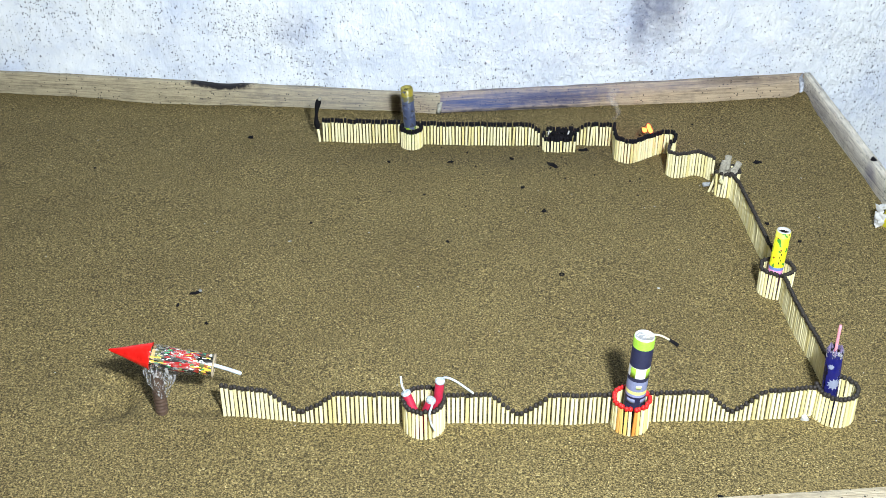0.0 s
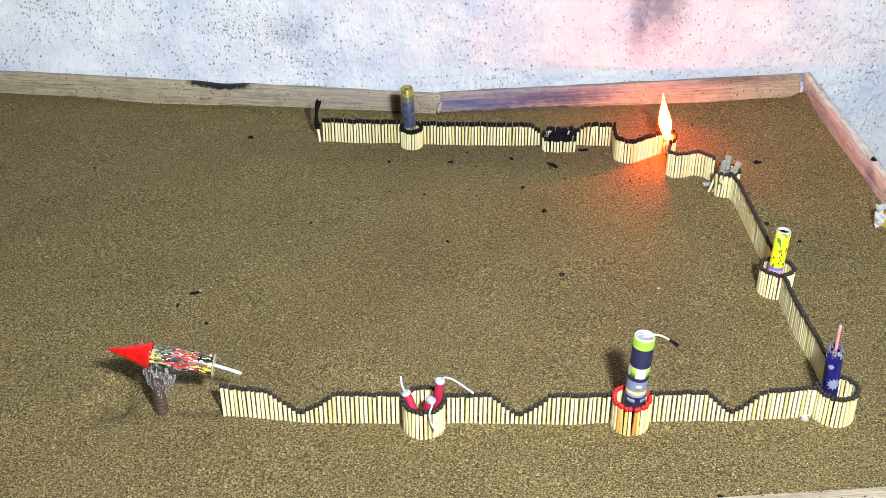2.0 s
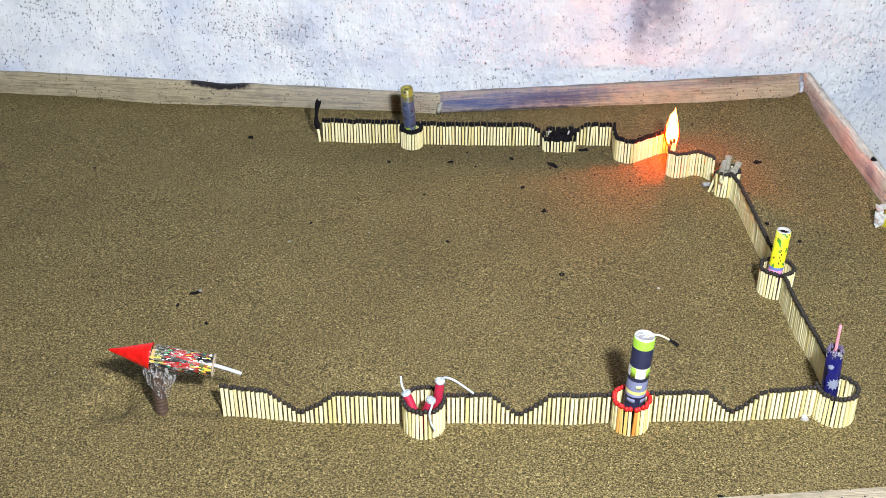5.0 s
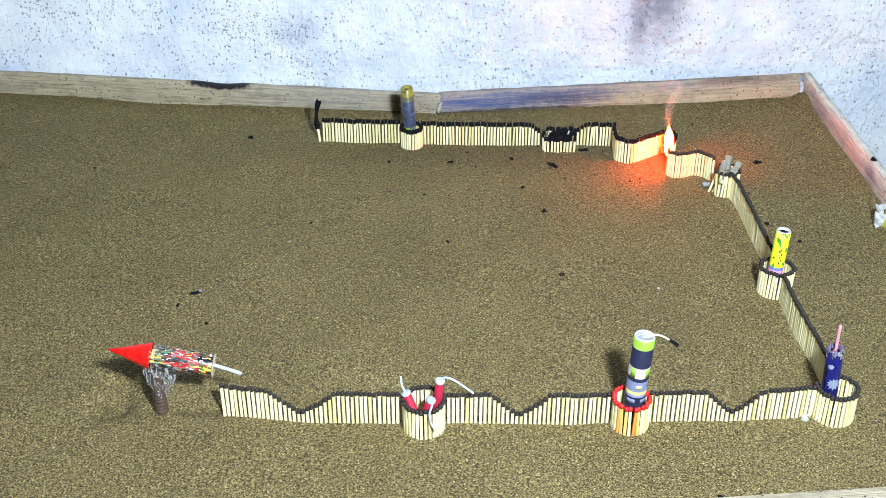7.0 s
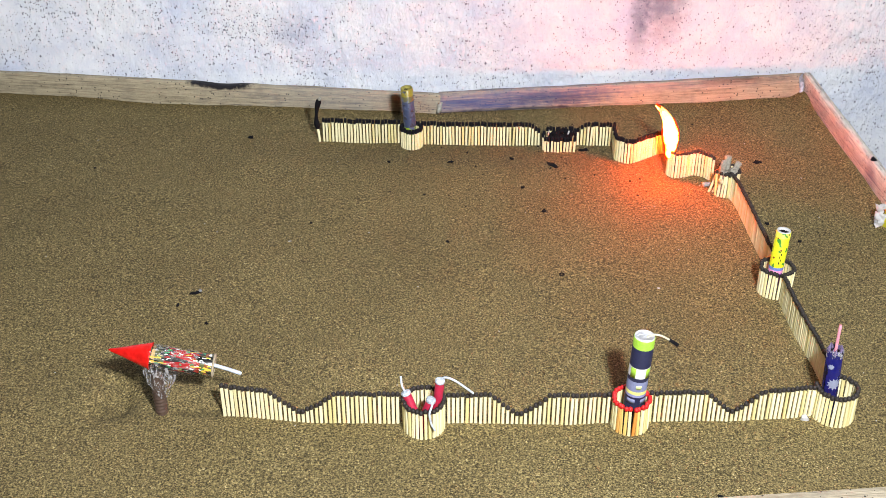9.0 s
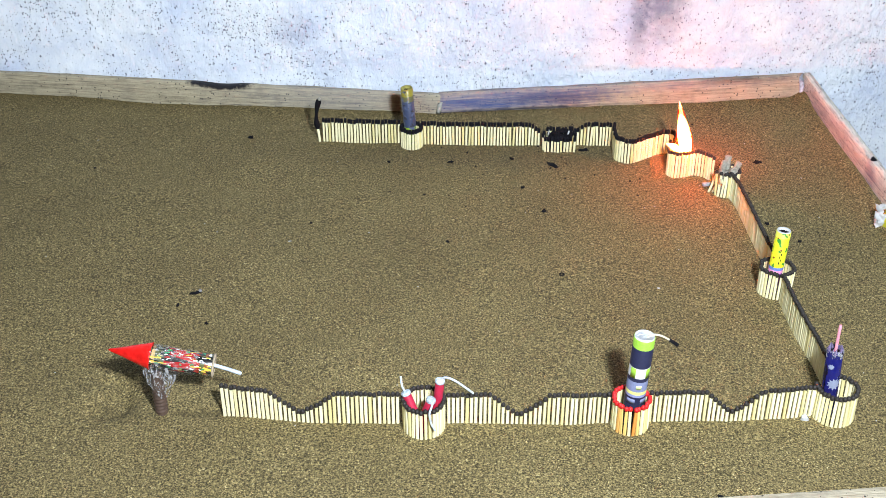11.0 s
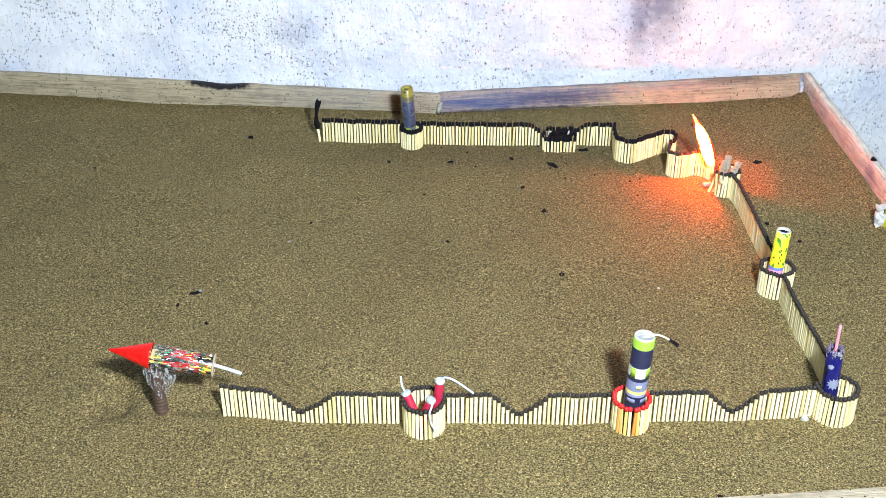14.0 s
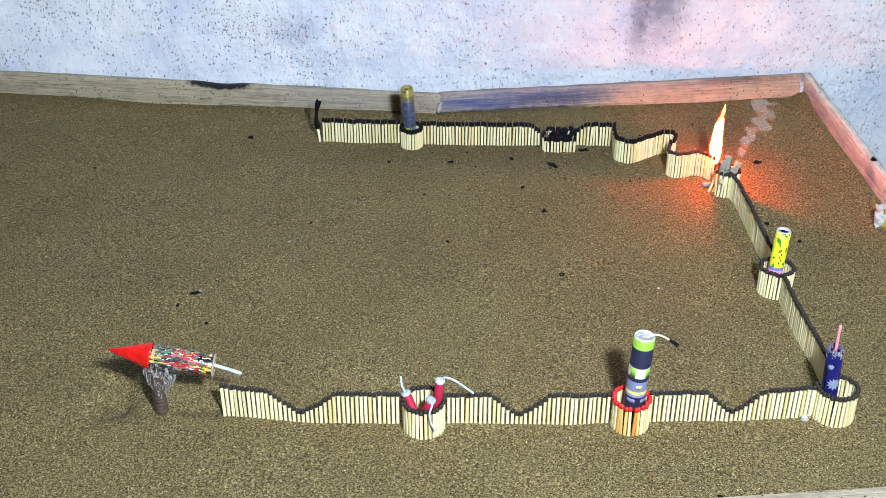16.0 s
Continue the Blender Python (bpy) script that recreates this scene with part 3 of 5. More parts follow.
def scorched_ring():
    """A flattened ring: burnt low in front, its back row still standing."""
    ring = tagged(new("match_ring"), "scorched ring of burnt matches round black ash", "match ring", "match rings")
    for k in range(10):
        plant_match(ring, 0.0900 + 0.0028 * k, 0.9443 + 0.0012 * abs(k - 4.5) / 4.5, 0, 0.0082, head="burnt", lean=0.8)
    for k in range(9):
        plant_match(ring, 0.0922 + 0.0028 * k, 0.9560, 0, 0.0028 + random.uniform(0, 0.0014), head="burnt", lean=1.5)
    for k in range(2):
        plant_match(ring, 0.0890, 0.9492 + 0.0030 * k, 90, 0.0062, head="burnt", lean=1.0)
        plant_match(ring, 0.1162, 0.9492 + 0.0030 * k, 90, 0.0062, head="burnt", lean=1.0)


scorched_ring()
ring_of("broken ring of matches round the burst cracker", 0.2330, 0.8710, 0.0095, -150, 110, lean=2.5, sink=0.001)


# ---- crackers and rocket ----
def thing(name, label, category, m, group=""):
    ob = tagged(new(name), label, category, group)
    ob.matrix_world = m
    return ob


def paper_tube(parent, r, h, material, rim, low=-0.006, inner=None, depth=0.004, wall=0.0011, fill=0.0025):
    part("sleeve", lathe([(r * 0.98, low), (r, 0.0), (r, h - 0.0006), (r - 0.0004, h - 0.0002), (r - 0.0006, h - depth)], 32), material, parent)
    bm = bmesh.new()
    prof = [(r - 0.0003, h - 0.0004), (r - 0.0005, h + 0.0004), (r - wall, h + 0.0003), (r - wall - 0.0002, h - depth)]
    part("rim", lathe(prof, 32, bm, caps=(False, False)), rim, parent, "bare paper rim")
    if inner:
        bm = bmesh.new()
        bmesh.ops.create_grid(bm, x_segments=10, y_segments=10, size=r - wall)
        bm.verts.ensure_lookup_table()
        for q in list(bm.verts):
            if q.co.length > r - wall:
                q.co = q.co.normalized() * (r - wall)
            q.co.z = h - fill + 0.0009 * noise.noise(q.co * 900)
        part("plug", bm, inner, parent, "crumbled plug in the mouth")


def banded_tube():
    m = pose(0.1165, 0.5775, 0, 1.0, 2.5, 0)
    t = thing("firework_tube", "tall paper tube banded green, navy, white and grey", "firework", m)
    navy, grey, green, white = (0.018, 0.020, 0.055), (0.20, 0.22, 0.36), (0.30, 0.52, 0.05), (0.56, 0.55, 0.55)
    wrap = printed("banded_wrap", [(0.0, navy), (0.022, navy), (0.0235, (0.24, 0.26, 0.44)), (0.0255, (0.72, 0.70, 0.22)), (0.0278, grey), (0.0355, navy), (0.0382, white), (0.0455, navy), (0.0590, green)], 0.42)
    paper_tube(t, 0.0064, 0.0660, wrap, WHITE_PAPER, inner=CRUMPLED_FOIL, fill=0.0006, wall=0.0008)
    # printed panels, as plain shapes
    def panel(name, z0, z1, a0, a1, mat, lift=0.00012):
        bm = bmesh.new()
        n = 10
        ra = 0.0064 + lift
        lo = [bm.verts.new((ra * math.cos(radians(a0 + (a1 - a0) * k / n)), ra * math.sin(radians(a0 + (a1 - a0) * k / n)), z0)) for k in range(n + 1)]
        hi = [bm.verts.new((ra * math.cos(radians(a0 + (a1 - a0) * k / n)), ra * math.sin(radians(a0 + (a1 - a0) * k / n)), z1)) for k in range(n + 1)]
        for k in range(n):
            bm.faces.new((lo[k], lo[k + 1], hi[k + 1], hi[k]))
        ex = bmesh.ops.extrude_face_region(bm, geom=bm.faces[:])
        for q in ex["geom"]:
            if isinstance(q, bmesh.types.BMVert):
                q.co.xy *= 1.006
        part(name, bm, mat, t)
    pg = plain("green_ink", green, 0.45, vary=0.1)
    panel("printed_panel", 0.0382, 0.0455, -150, -118, pg)
    panel("printed_panel", 0.0382, 0.0455, -62, -30, pg)
    panel("printed_panel", 0.0302, 0.0332, -105, -75, plain("pale_green_ink", (0.55, 0.66, 0.30), 0.45, vary=0.1))
    panel("printed_panel", 0.0190, 0.0225, -150, -100, plain("grey_ink", grey, 0.45, vary=0.1), 0.0001)
    panel("printed_panel", 0.0190, 0.0225, -70, -20, plain("grey_ink", grey, 0.45, vary=0.1), 0.0001)
    fuse = part("fuse", tube_along(bend([(0.0015, 0, 0.0652), (0.0055, 0.0005, 0.0668), (0.0100, 0.001, 0.0658), (0.0158, 0.001, 0.0628)]), 0.00062), FUSE_CREAM, t, "thin cream fuse")
    part("fuse_tip", tube_along(bend([(0.0150, 0.001, 0.0632), (0.0180, 0.001, 0.0612), (0.0208, 0.001, 0.0592)]), 0.0011), CHAR, fuse, "black dipped fuse tip")


def yellow_tube():
    m = pose(0.2378, 0.7245, 0, 0, 3.0, 20)
    t = thing("firework_tube", "bright yellow paper tube with small printed marks", "firework", m)
    wrap = printed("yellow_wrap", [(0.0, (0.20, 0.05, 0.30)), (0.017, (0.78, 0.30, 0.52)), (0.0195, (0.16, 0.22, 0.55)), (0.0215, (0.82, 0.80, 0.02)), (0.0455, (0.85, 0.84, 0.10))], 0.42,
                   blots=(((0.05, 0.28, 0.03), 0.61), ((0.22, 0.05, 0.02), 0.65)), blot_scale=170)
    paper_tube(t, 0.0052, 0.0500, wrap, WHITE_PAPER, inner=CHAR, fill=0.0014, wall=0.0015)
    for k in range(5):
        bm = bmesh.new()
        bmesh.ops.create_cube(bm, size=1, matrix=Matrix.Diagonal((0.0006, 0.0003, 0.0016, 1)))
        o = part("print_bar", bm, CHAR, t, "dark unreadable lettering bar", smooth=False)
        a = radians(-118 + 9 * (k % 2))
        o.matrix_basis = pose(0.0053 * math.cos(a), 0.0053 * math.sin(a), 0.026 + 0.0024 * k, 0, 0, math.degrees(a) + 90)


def blue_tube():
    m = pose(0.2410, 0.5880, 0, 0, -3.0, 0)
    t = thing("firework_tube", "dark blue foil tube with silver star bursts", "firework", m)
    wrap = printed("blue_wrap", [(0.0, (0.008, 0.009, 0.090)), (0.02, (0.010, 0.011, 0.125))], 0.22, blots=(((0.004, 0.004, 0.022), 0.60), ((0.30, 0.34, 0.60), 0.69)), foil=0.1, blot_scale=330, stretch=0.35)
    paper_tube(t, 0.0050, 0.0480, wrap, plain("frayed_blue_paper", (0.10, 0.09, 0.20), 0.8, vary=0.5), inner=CHAR)
    silver = plain("silver_ink", (0.27, 0.30, 0.42), 0.45, 0.0, vary=0.2)
    for a, z, r in ((-86, 0.0245, 0.0046), (-122, 0.0375, 0.0022)):
        bm = bmesh.new()
        n = 22
        rings = []
        for share in (1.0, 0.66, 0.33):
            ring = []
            for k in range(n):
                q = share * r * (1.0 if k % 2 == 0 else 0.62)
                u, v = q * math.cos(6.28319 * k / n), q * math.sin(6.28319 * k / n)
                b = radians(a) + u / 0.0050
                ring.append(bm.verts.new((0.00516 * math.cos(b), 0.00516 * math.sin(b), z + v)))
            rings.append(ring)
        for outer, inner in zip(rings, rings[1:]):
            for k in range(n):
                bm.faces.new((outer[k], outer[(k + 1) % n], inner[(k + 1) % n], inner[k]))
        bm.faces.new(rings[-1])
        part("printed_star", bm, silver, t, "silver star burst print")
    bm = bmesh.new()
    for k in range(11):
        a = radians(k * 33 + random.uniform(-8, 8))
        bmesh.ops.create_cone(bm, segments=5, radius1=0.0011, radius2=0.0002, depth=0.0035, matrix=Matrix.Translation((0.0040 * math.cos(a), 0.0040 * math.sin(a), 0.0482)) @ pose(0, 0, 0, random.uniform(-30, 30), random.uniform(-30, 30), 0))
    part("frayed_paper", bm, plain("frayed_violet_paper", (0.16, 0.12, 0.22), 0.85, vary=0.6), t, "frayed paper round the mouth")
    collar = lathe([(0.0053, 0.0435), (0.0056, 0.0455), (0.0053, 0.0475), (0.0050, 0.0492)], 30, caps=(False, False))
    for q in collar.verts:
        q.co.xy *= 1 + 0.10 * noise.noise(q.co * 600)
    part("film_collar", collar, FILM, t, "crinkled clear film round the mouth", smooth=False)
    part("fuse", tube_along(bend([(0.0, 0, 0.043), (0.0004, 0.0, 0.053), (0.0010, 0.0, 0.0655)]), 0.0010, taper=lambda u: 1.0), FUSE_PINK, t, "pink twisted fuse")


def burnt_tube():
    m = pose(-0.0278, 0.9585, 0, 0, -4.0, 0)
    t = thing("firework_tube", "spent tube scorched blue-grey with a yellow end", "firework", m)
    wrap = printed("scorched_wrap", [(0.0, (0.30, 0.45, 0.03)), (0.0195, (0.05, 0.065, 0.13)), (0.036, (0.06, 0.075, 0.15)), (0.0435, (0.14, 0.13, 0.06)), (0.0485, (0.30, 0.25, 0.03))], 0.35,
                   blots=(((0.12, 0.14, 0.22), 0.58), ((0.03, 0.03, 0.04), 0.62)), blot_scale=220)
    paper_tube(t, 0.0054, 0.0555, wrap, plain("scorched_yellow_rim", (0.25, 0.22, 0.05), 0.8, vary=0.5), inner=CHAR)


def red_cracker(m, fuse_points, height):
    t = thing("red_cracker", "small red cracker with grey crimped end and fuse", "firecracker", m, "red crackers")
    part("sleeve", lathe([(0.0026, -0.008), (0.0028, 0.0), (0.0028, height - 0.0012), (0.0025, height - 0.0004)], 20), RED_PAPER, t)
    part("cap", lathe([(0.0028, height - 0.0014), (0.00305, height - 0.0008), (0.0030, height + 0.0006), (0.0022, height + 0.0011), (0.0006, height + 0.0013)], 20), CAP_CLAY, t, "grey clay cap")
    part("fuse", tube_along(bend(fuse_points), 0.00068), FUSE_WHITE, t, "grey-white cord fuse")


def rocket():
    nose, tail = Vector((-0.2033, 0.588, 0.0474)), Vector((-0.1403, 0.588, 0.0352))
    d = (tail - nose).normalized()
    m = Matrix.Translation(nose) @ d.to_track_quat("Z", "Y").to_matrix().to_4x4()
    t = thing("rocket_firework", "small rocket, red cone and foil body on a threaded stand", "firework", Matrix.Translation((-0.1755, 0.588, 0)))
    inv = t.matrix_world.inverted()

    def own(o):
        o.matrix_basis = inv @ m
        return o
    cone = lathe([(0.0002, 0.0), (0.0008, 0.0008), (0.0030, 0.0085), (0.0060, 0.0175), (0.0084, 0.0252), (0.0086, 0.0259), (0.0070, 0.0256)], 40)
    for q in cone.verts:
        q.co.xy *= 1 + 0.07 * noise.noise(q.co * 380)
    own(part("nose_cone", cone, RED_FOIL, t, "glossy red foil cone"))
    L = (tail - nose).length
    wrap = printed("rocket_wrap", [(0.0, (0.10, 0.09, 0.06)), (0.0265, (0.62, 0.48, 0.22)), (0.0285, (0.14, 0.16, 0.08)), (0.034, (0.50, 0.02, 0.02)), (0.0505, (0.40, 0.03, 0.02)), (0.0555, (0.12, 0.13, 0.05)), (0.0585, (0.30, 0.10, 0.04)), (0.061, (0.13, 0.12, 0.08))], 0.22,
                   blots=(((0.02, 0.02, 0.02), 0.50), ((0.82, 0.60, 0.08), 0.61), ((0.03, 0.34, 0.12), 0.64), ((0.92, 0.92, 0.88), 0.63)), foil=0.1, blot_scale=300, stretch=0.25)
    own(part("body", lathe([(0.0060, 0.0250), (0.0068, 0.0262), (0.0069, 0.0300), (0.0069, L - 0.001), (0.0067, L)], 32), wrap, t, "printed foil body"))
    own(part("end_cap", lathe([(0.0069, L - 0.0009), (0.0074, L - 0.0006), (0.0075, L + 0.0003), (0.0060, L + 0.0004), (0.0056, L - 0.0015)], 32), KRAFT, t, "bare card end ring"))
    own(part("tail_fuse", tube_along(bend([(0, 0.0005, L - 0.001), (0, -0.0010, L + 0.008), (0, -0.0030, L + 0.0170)]), 0.0012), FUSE_WHITE, t, "stiff white fuse"))
    film = lathe([(0.0074, 0.0275), (0.0077, 0.033), (0.0075, 0.042), (0.0077, 0.050), (0.0073, 0.054)], 40, caps=(False, False))
    for q in film.verts:
        q.co.xy *= 1 + 0.06 * noise.noise(q.co * 420)
    own(part("film_wrap", film, TAPE, t, "clear crumpled tape round the body", smooth=False))
    # stand
    bolt = bmesh.new()
    prof = [(0.0037, -0.008), (0.0037, 0.0)]
    for k in range(9):
        z = 0.0008 + k * 0.0026
        prof += [(0.0034, z), (0.0042, z + 0.0008), (0.0042, z + 0.0013), (0.0034, z + 0.0021)]
    prof += [(0.0036, 0.0265), (0.0030, 0.0300)]
    part("stand", lathe(prof, 24, bolt), BOLT, t, "dark threaded plastic stand").matrix_basis = pose(-0.0010, -0.0005, 0)
    sk = lathe([(0.0052, 0.0125), (0.0056, 0.0140), (0.0058, 0.0155), (0.0064, 0.0185), (0.0078, 0.0215), (0.0088, 0.0245), (0.0096, 0.0275), (0.0103, 0.0300), (0.0108, 0.0325), (0.0104, 0.0355), (0.0095, 0.0380), (0.0082, 0.041)], 34, caps=(False, False))
    for q in sk.verts:
        k = min(1, max(0, (q.co.z - 0.012) / 0.02))
        q.co.x *= 1 + 0.22 * k
        q.co.xy *= 0.80
        q.co.xy *= 1 + (0.10 + 0.12 * k) * noise.noise(Vector((q.co.x, q.co.y, q.co.z * 0.6)) * 330)
        q.co.xy *= 1 + 0.10 * math.sin(11 * math.atan2(q.co.y, q.co.x) + 160 * q.co.z)
        q.co.x += 0.002 * k
    part("film_skirt", sk, FILM, t, "clear crumpled tape holding the body on the stand", smooth=False).matrix_basis = pose(0.0005, 0, 0)


def burst_cracker():
    t = thing("burst_cracker", "burst cracker, short grey paper rolls leaning in a heap", "firecracker", pose(0.2320, 0.8690, 0))
    part("stub", lathe([(0.0042, -0.004), (0.0044, 0.0), (0.0044, 0.020), (0.0038, 0.021)], 20), GREY_PAPER, t, "torn stub")
    for m, h in ((pose(-0.0040, 0.000, 0.0190, 6, 8, 0), 0.0115), (pose(0.0008, 0.0035, 0.0205, -8, 4, 0), 0.0120), (pose(0.0040, 0.0020, 0.0200, 58, 16, 0), 0.0085), (pose(0.0070, 0.0030, 0.0185, -6, 24, 0), 0.0095)):
        roll = part("paper_roll", lathe([(0.0014, 0.001), (0.0024, 0.0), (0.0027, 0.002), (0.0026, h * 0.6), (0.0028, h), (0.0022, h + 0.0003), (0.0014, h - 0.0004), (0.0012, h - 0.005)], 18), GREY_PAPER, t, "scorched paper roll")
        for q in roll.data.vertices:
            q.co.x *= 1 + 0.12 * noise.noise(q.co * 500 + m.translation * 900)
        roll.matrix_basis = m
    chip = thing("paper_plug", "grey paper plug lying on the sand", "scrap", pose(0.2205, 0.8815, 0.0022, 0, 90, 12))
    part("roll", lathe([(0.0016, -0.0035), (0.0019, -0.003), (0.0019, 0.003), (0.0015, 0.0035)], 16), CLAY, chip)
    bead = bmesh.new()
    bmesh.ops.create_icosphere(bead, subdivisions=2, radius=0.0022)
    for q in bead.verts:
        q.co *= 1 + 0.2 * noise.noise(q.co * 700)
    bead = part("clay_crumb", bead, plain("pale_clay", (0.55, 0.52, 0.32), 0.9, vary=0.3))
    bead.matrix_world = pose(0.2270, 0.8600, 0.0165)
    tagged(bead, "pale clay crumb stuck to the broken match ring", "crumb")


def black_fuse_match():
    t = thing("burnt_match", "single match with a long charred curled top", "match", pose(-0.1108, 0.9660, 0))
    part("stick", tube_along([(0.0006, 0, -0.008), (0.0002, 0, 0.004), (-0.0008, 0, 0.0135)], 0.0012, 6), STICK, t)
    part("charred_top", tube_along(bend([(-0.0008, 0, 0.013), (-0.0016, 0, 0.021), (-0.0008, 0, 0.031), (0.0016, 0, 0.0405)]), 0.0022, 10, taper=lambda u: 0.9 + 0.25 * math.sin(9 * u)), CHAR, t, "black charred top")
    part("ash_tip", tube_along([(0.0016, 0, 0.040), (0.0030, 0, 0.0425)], 0.0014, 8), GREY_PAPER, t, "grey ash tip")


banded_tube()
yellow_tube()
blue_tube()
burnt_tube()
red_cracker(pose(-0.0140, 0.5690, 0.004, -12, -22, 0), [(0, 0, 0.0235), (-0.0002, -0.0005, 0.029), (0.0010, 0.001, 0.0345)], 0.0235)
red_cracker(pose(-0.0045, 0.5745, 0.004, 2, 5, 0), [(0, 0, 0.0315), (0.0030, -0.001, 0.0347), (0.0085, -0.003, 0.0345), (0.0150, -0.005, 0.0315), (0.0205, -0.006, 0.0280)], 0.0310)
red_cracker(pose(-0.0145, 0.5665, 0.003, 3, 17, 0), [(0, 0, 0.0255), (0.0012, -0.0025, 0.0245), (0.0010, -0.0060, 0.0190), (0.0040, -0.0075, 0.0130), (0.0075, -0.0080, 0.0090)], 0.0250)
rocket()
burst_cracker()
black_fuse_match()


def shard(seed, lx, ly, lz, rough=0.35):
    """A small torn or charred flake, thicker in the middle."""
    bm = bmesh.new()
    bmesh.ops.create_icosphere(bm, subdivisions=2 if lx > 0.0035 else 1, radius=1)
    for q in bm.verts:
        k = 1 + rough * noise.noise(q.co * 1.6 + Vector((seed * 7.1, 0, 0))) + 0.5 * rough * noise.noise(q.co * 4.1 + Vector((0, seed * 3.3, 0)))
        q.co = Vector((q.co.x * lx * k, q.co.y * ly * k, q.co.z * lz * k + lz * 0.7 * noise.noise(q.co * 2.0 + Vector((seed, 1, 2)))))
    return bm


def litter():
    def lay(name, label, category, x, y, bm, mat, group="", z=0.0, turn=0.0, smooth=False):
        o = part(name, bm, mat, smooth=smooth)
        o.matrix_world = pose(x, y, z + sand_height(x, y), 0, 0, turn)
        return tagged(o, label, category, group)
    spots = [(0.0069, 0.9249, 2.6), (0.0947, 0.9186, 3.6), (0.0601, 0.9313, 2.4), (0.124, 0.9487, 3.6), (0.0666, 0.879, 1.6), (0.0812, 0.8391, 2.2), (0.2727, 0.9249, 3.0),
             (0.0035, 0.7917, 1.4), (-0.1045, 0.8202, 1.1), (-0.1732, 0.9723, 2.2), (-0.2988, 0.9134, 1.0), (0.2565, 0.8184, 2.0), (0.2759, 0.7926, 1.4), (-0.1646, 0.682, 1.2),
             (0.1577, 0.8899, 1.1), (-0.0471, 0.9249, 1.2), (0.159, 0.5103, 2.0)]
    for k, (x, y, r) in enumerate(spots):
        lay("ash_flake", "black charred paper flake lying on the sand", "ash flake", x, y, shard(k, r * 1.25 / 1000, r * random.uniform(0.6, 1.0) / 1000, 0.0013, 0.7), CHAR, "ash flakes", 0.0004, random.uniform(-50, 50))
    for k in range(46):
        x, y = random.gauss(0.085, 0.075), min(0.995, max(0.70, random.gauss(0.93, 0.045)))
        if y > 0.945 and random.random() < 0.6:
            y += 0.03
        r = random.uniform(0.4, 1.1)
        lay("ash_flake", "tiny black charred crumb on the sand", "ash flake", x, min(1.0, y), shard(k + 40, r * 1.2 / 1000, r * 0.8 / 1000, 0.0009, 0.6), CHAR, "ash flakes", 0.0003, random.uniform(0, 180))
    for k in range(26):
        x, y = random.uniform(-0.33, 0.32), random.uniform(0.53, 1.0)
        lay("pale_crumb", "pale stone crumb in the sand", "crumb", x, y, shard(k + 90, random.uniform(0.4, 0.9) / 1000, 0.0004, 0.0004), WHITE_PAPER, "pale crumbs", 0.0003, random.uniform(0, 180))
    lay("pale_crumb", "flat pale chip lying on the sand", "crumb", 0.1568, 0.7265, shard(120, 0.0014, 0.0008, 0.0005), WHITE_PAPER, "pale crumbs", 0.0004)
    lay("pale_crumb", "thin pale chip lying on the sand", "crumb", -0.1185, 0.7925, shard(121, 0.0020, 0.0005, 0.0004), WHITE_PAPER, "pale crumbs", 0.0004, 15)
    ring = bmesh.new()
    tube = tube_along([(0.0017 * math.cos(a / 16 * 6.28319), 0.0015 * math.sin(a / 16 * 6.28319), 0.0007) for a in range(17)], 0.0005, 6, ring)
    lay("rubber_ring", "small black ring lying on the sand", "ring", 0.0878, 0.7442, tube, CHAR, smooth=True)
    scrap = lay("foil_scrap", "torn black scrap with a blue-grey end on the sand", "scrap", -0.1788, 0.7200, shard(130, 0.0042, 0.0014, 0.0010, 0.5), CHAR, turn=18, z=0.0005)
    part("torn_end", shard(131, 0.0016, 0.0016, 0.0009, 0.5), CLAY, scrap, "blue-grey torn end").matrix_basis = pose(0.0036, 0.0010, 0.0005)
    lay("ash_flake", "upright black charred flake on the sand", "ash flake", -0.1883, 0.7040, shard(132, 0.0013, 0.0026, 0.0016, 0.5), CHAR, "ash flakes", 0.0006)
    lay("paper_scrap", "crumpled white paper scrap beside the matches", "scrap", 0.2252, 0.5790, shard(133, 0.0028, 0.0018, 0.0026, 0.7), WHITE_PAPER, z=0.0012)
    wax = part("plaster_lump", shard(134, 0.0030, 0.0012, 0.0085, 0.9), plain("grey_plaster", (0.36, 0.36, 0.33), 0.8, grain=500, vary=0.4))
    wax.matrix_world = pose(-0.0035, 1.0172, 0.0085)
    tagged(wax, "grey-white plaster lump stuck over the plank joint", "plaster lump")
    tar = part("tar_blob", shard(135, 0.0028, 0.0042, 0.0014, 0.6), CHAR)
    tar.matrix_world = pose(0.3572, 0.8850, 0.0238)
    tagged(tar, "black tar blob on the side plank", "tar blob")
    smear = part("filler_smear", shard(136, 0.0034, 0.0020, 0.0125, 1.0), plain("bluish_filler", (0.44, 0.47, 0.56), 0.8, grain=420, vary=0.7, bump=0.8, depth=0.001))
    smear.matrix_world = pose(0.3438, 1.0600, 0.0115, 0, 0, 35)
    tagged(smear, "bluish-white filler smeared in the corner of the planks", "filler")
    ash = thing("ash_heap", "black burnt remains inside the scorched ring", "ash", pose(0.1026, 0.9502, 0))
    for k in range(18):
        a, r = random.uniform(0, 6.28), 0.0105 * random.random() ** 0.5
        part("ash_lump", shard(140 + k, 0.0030, 0.0026, 0.0026, 0.8), CHAR, ash).matrix_basis = pose(r * math.cos(a), 0.38 * r * math.sin(a), 0.011 + 0.006 * random.random(), 0, 0, math.degrees(a))
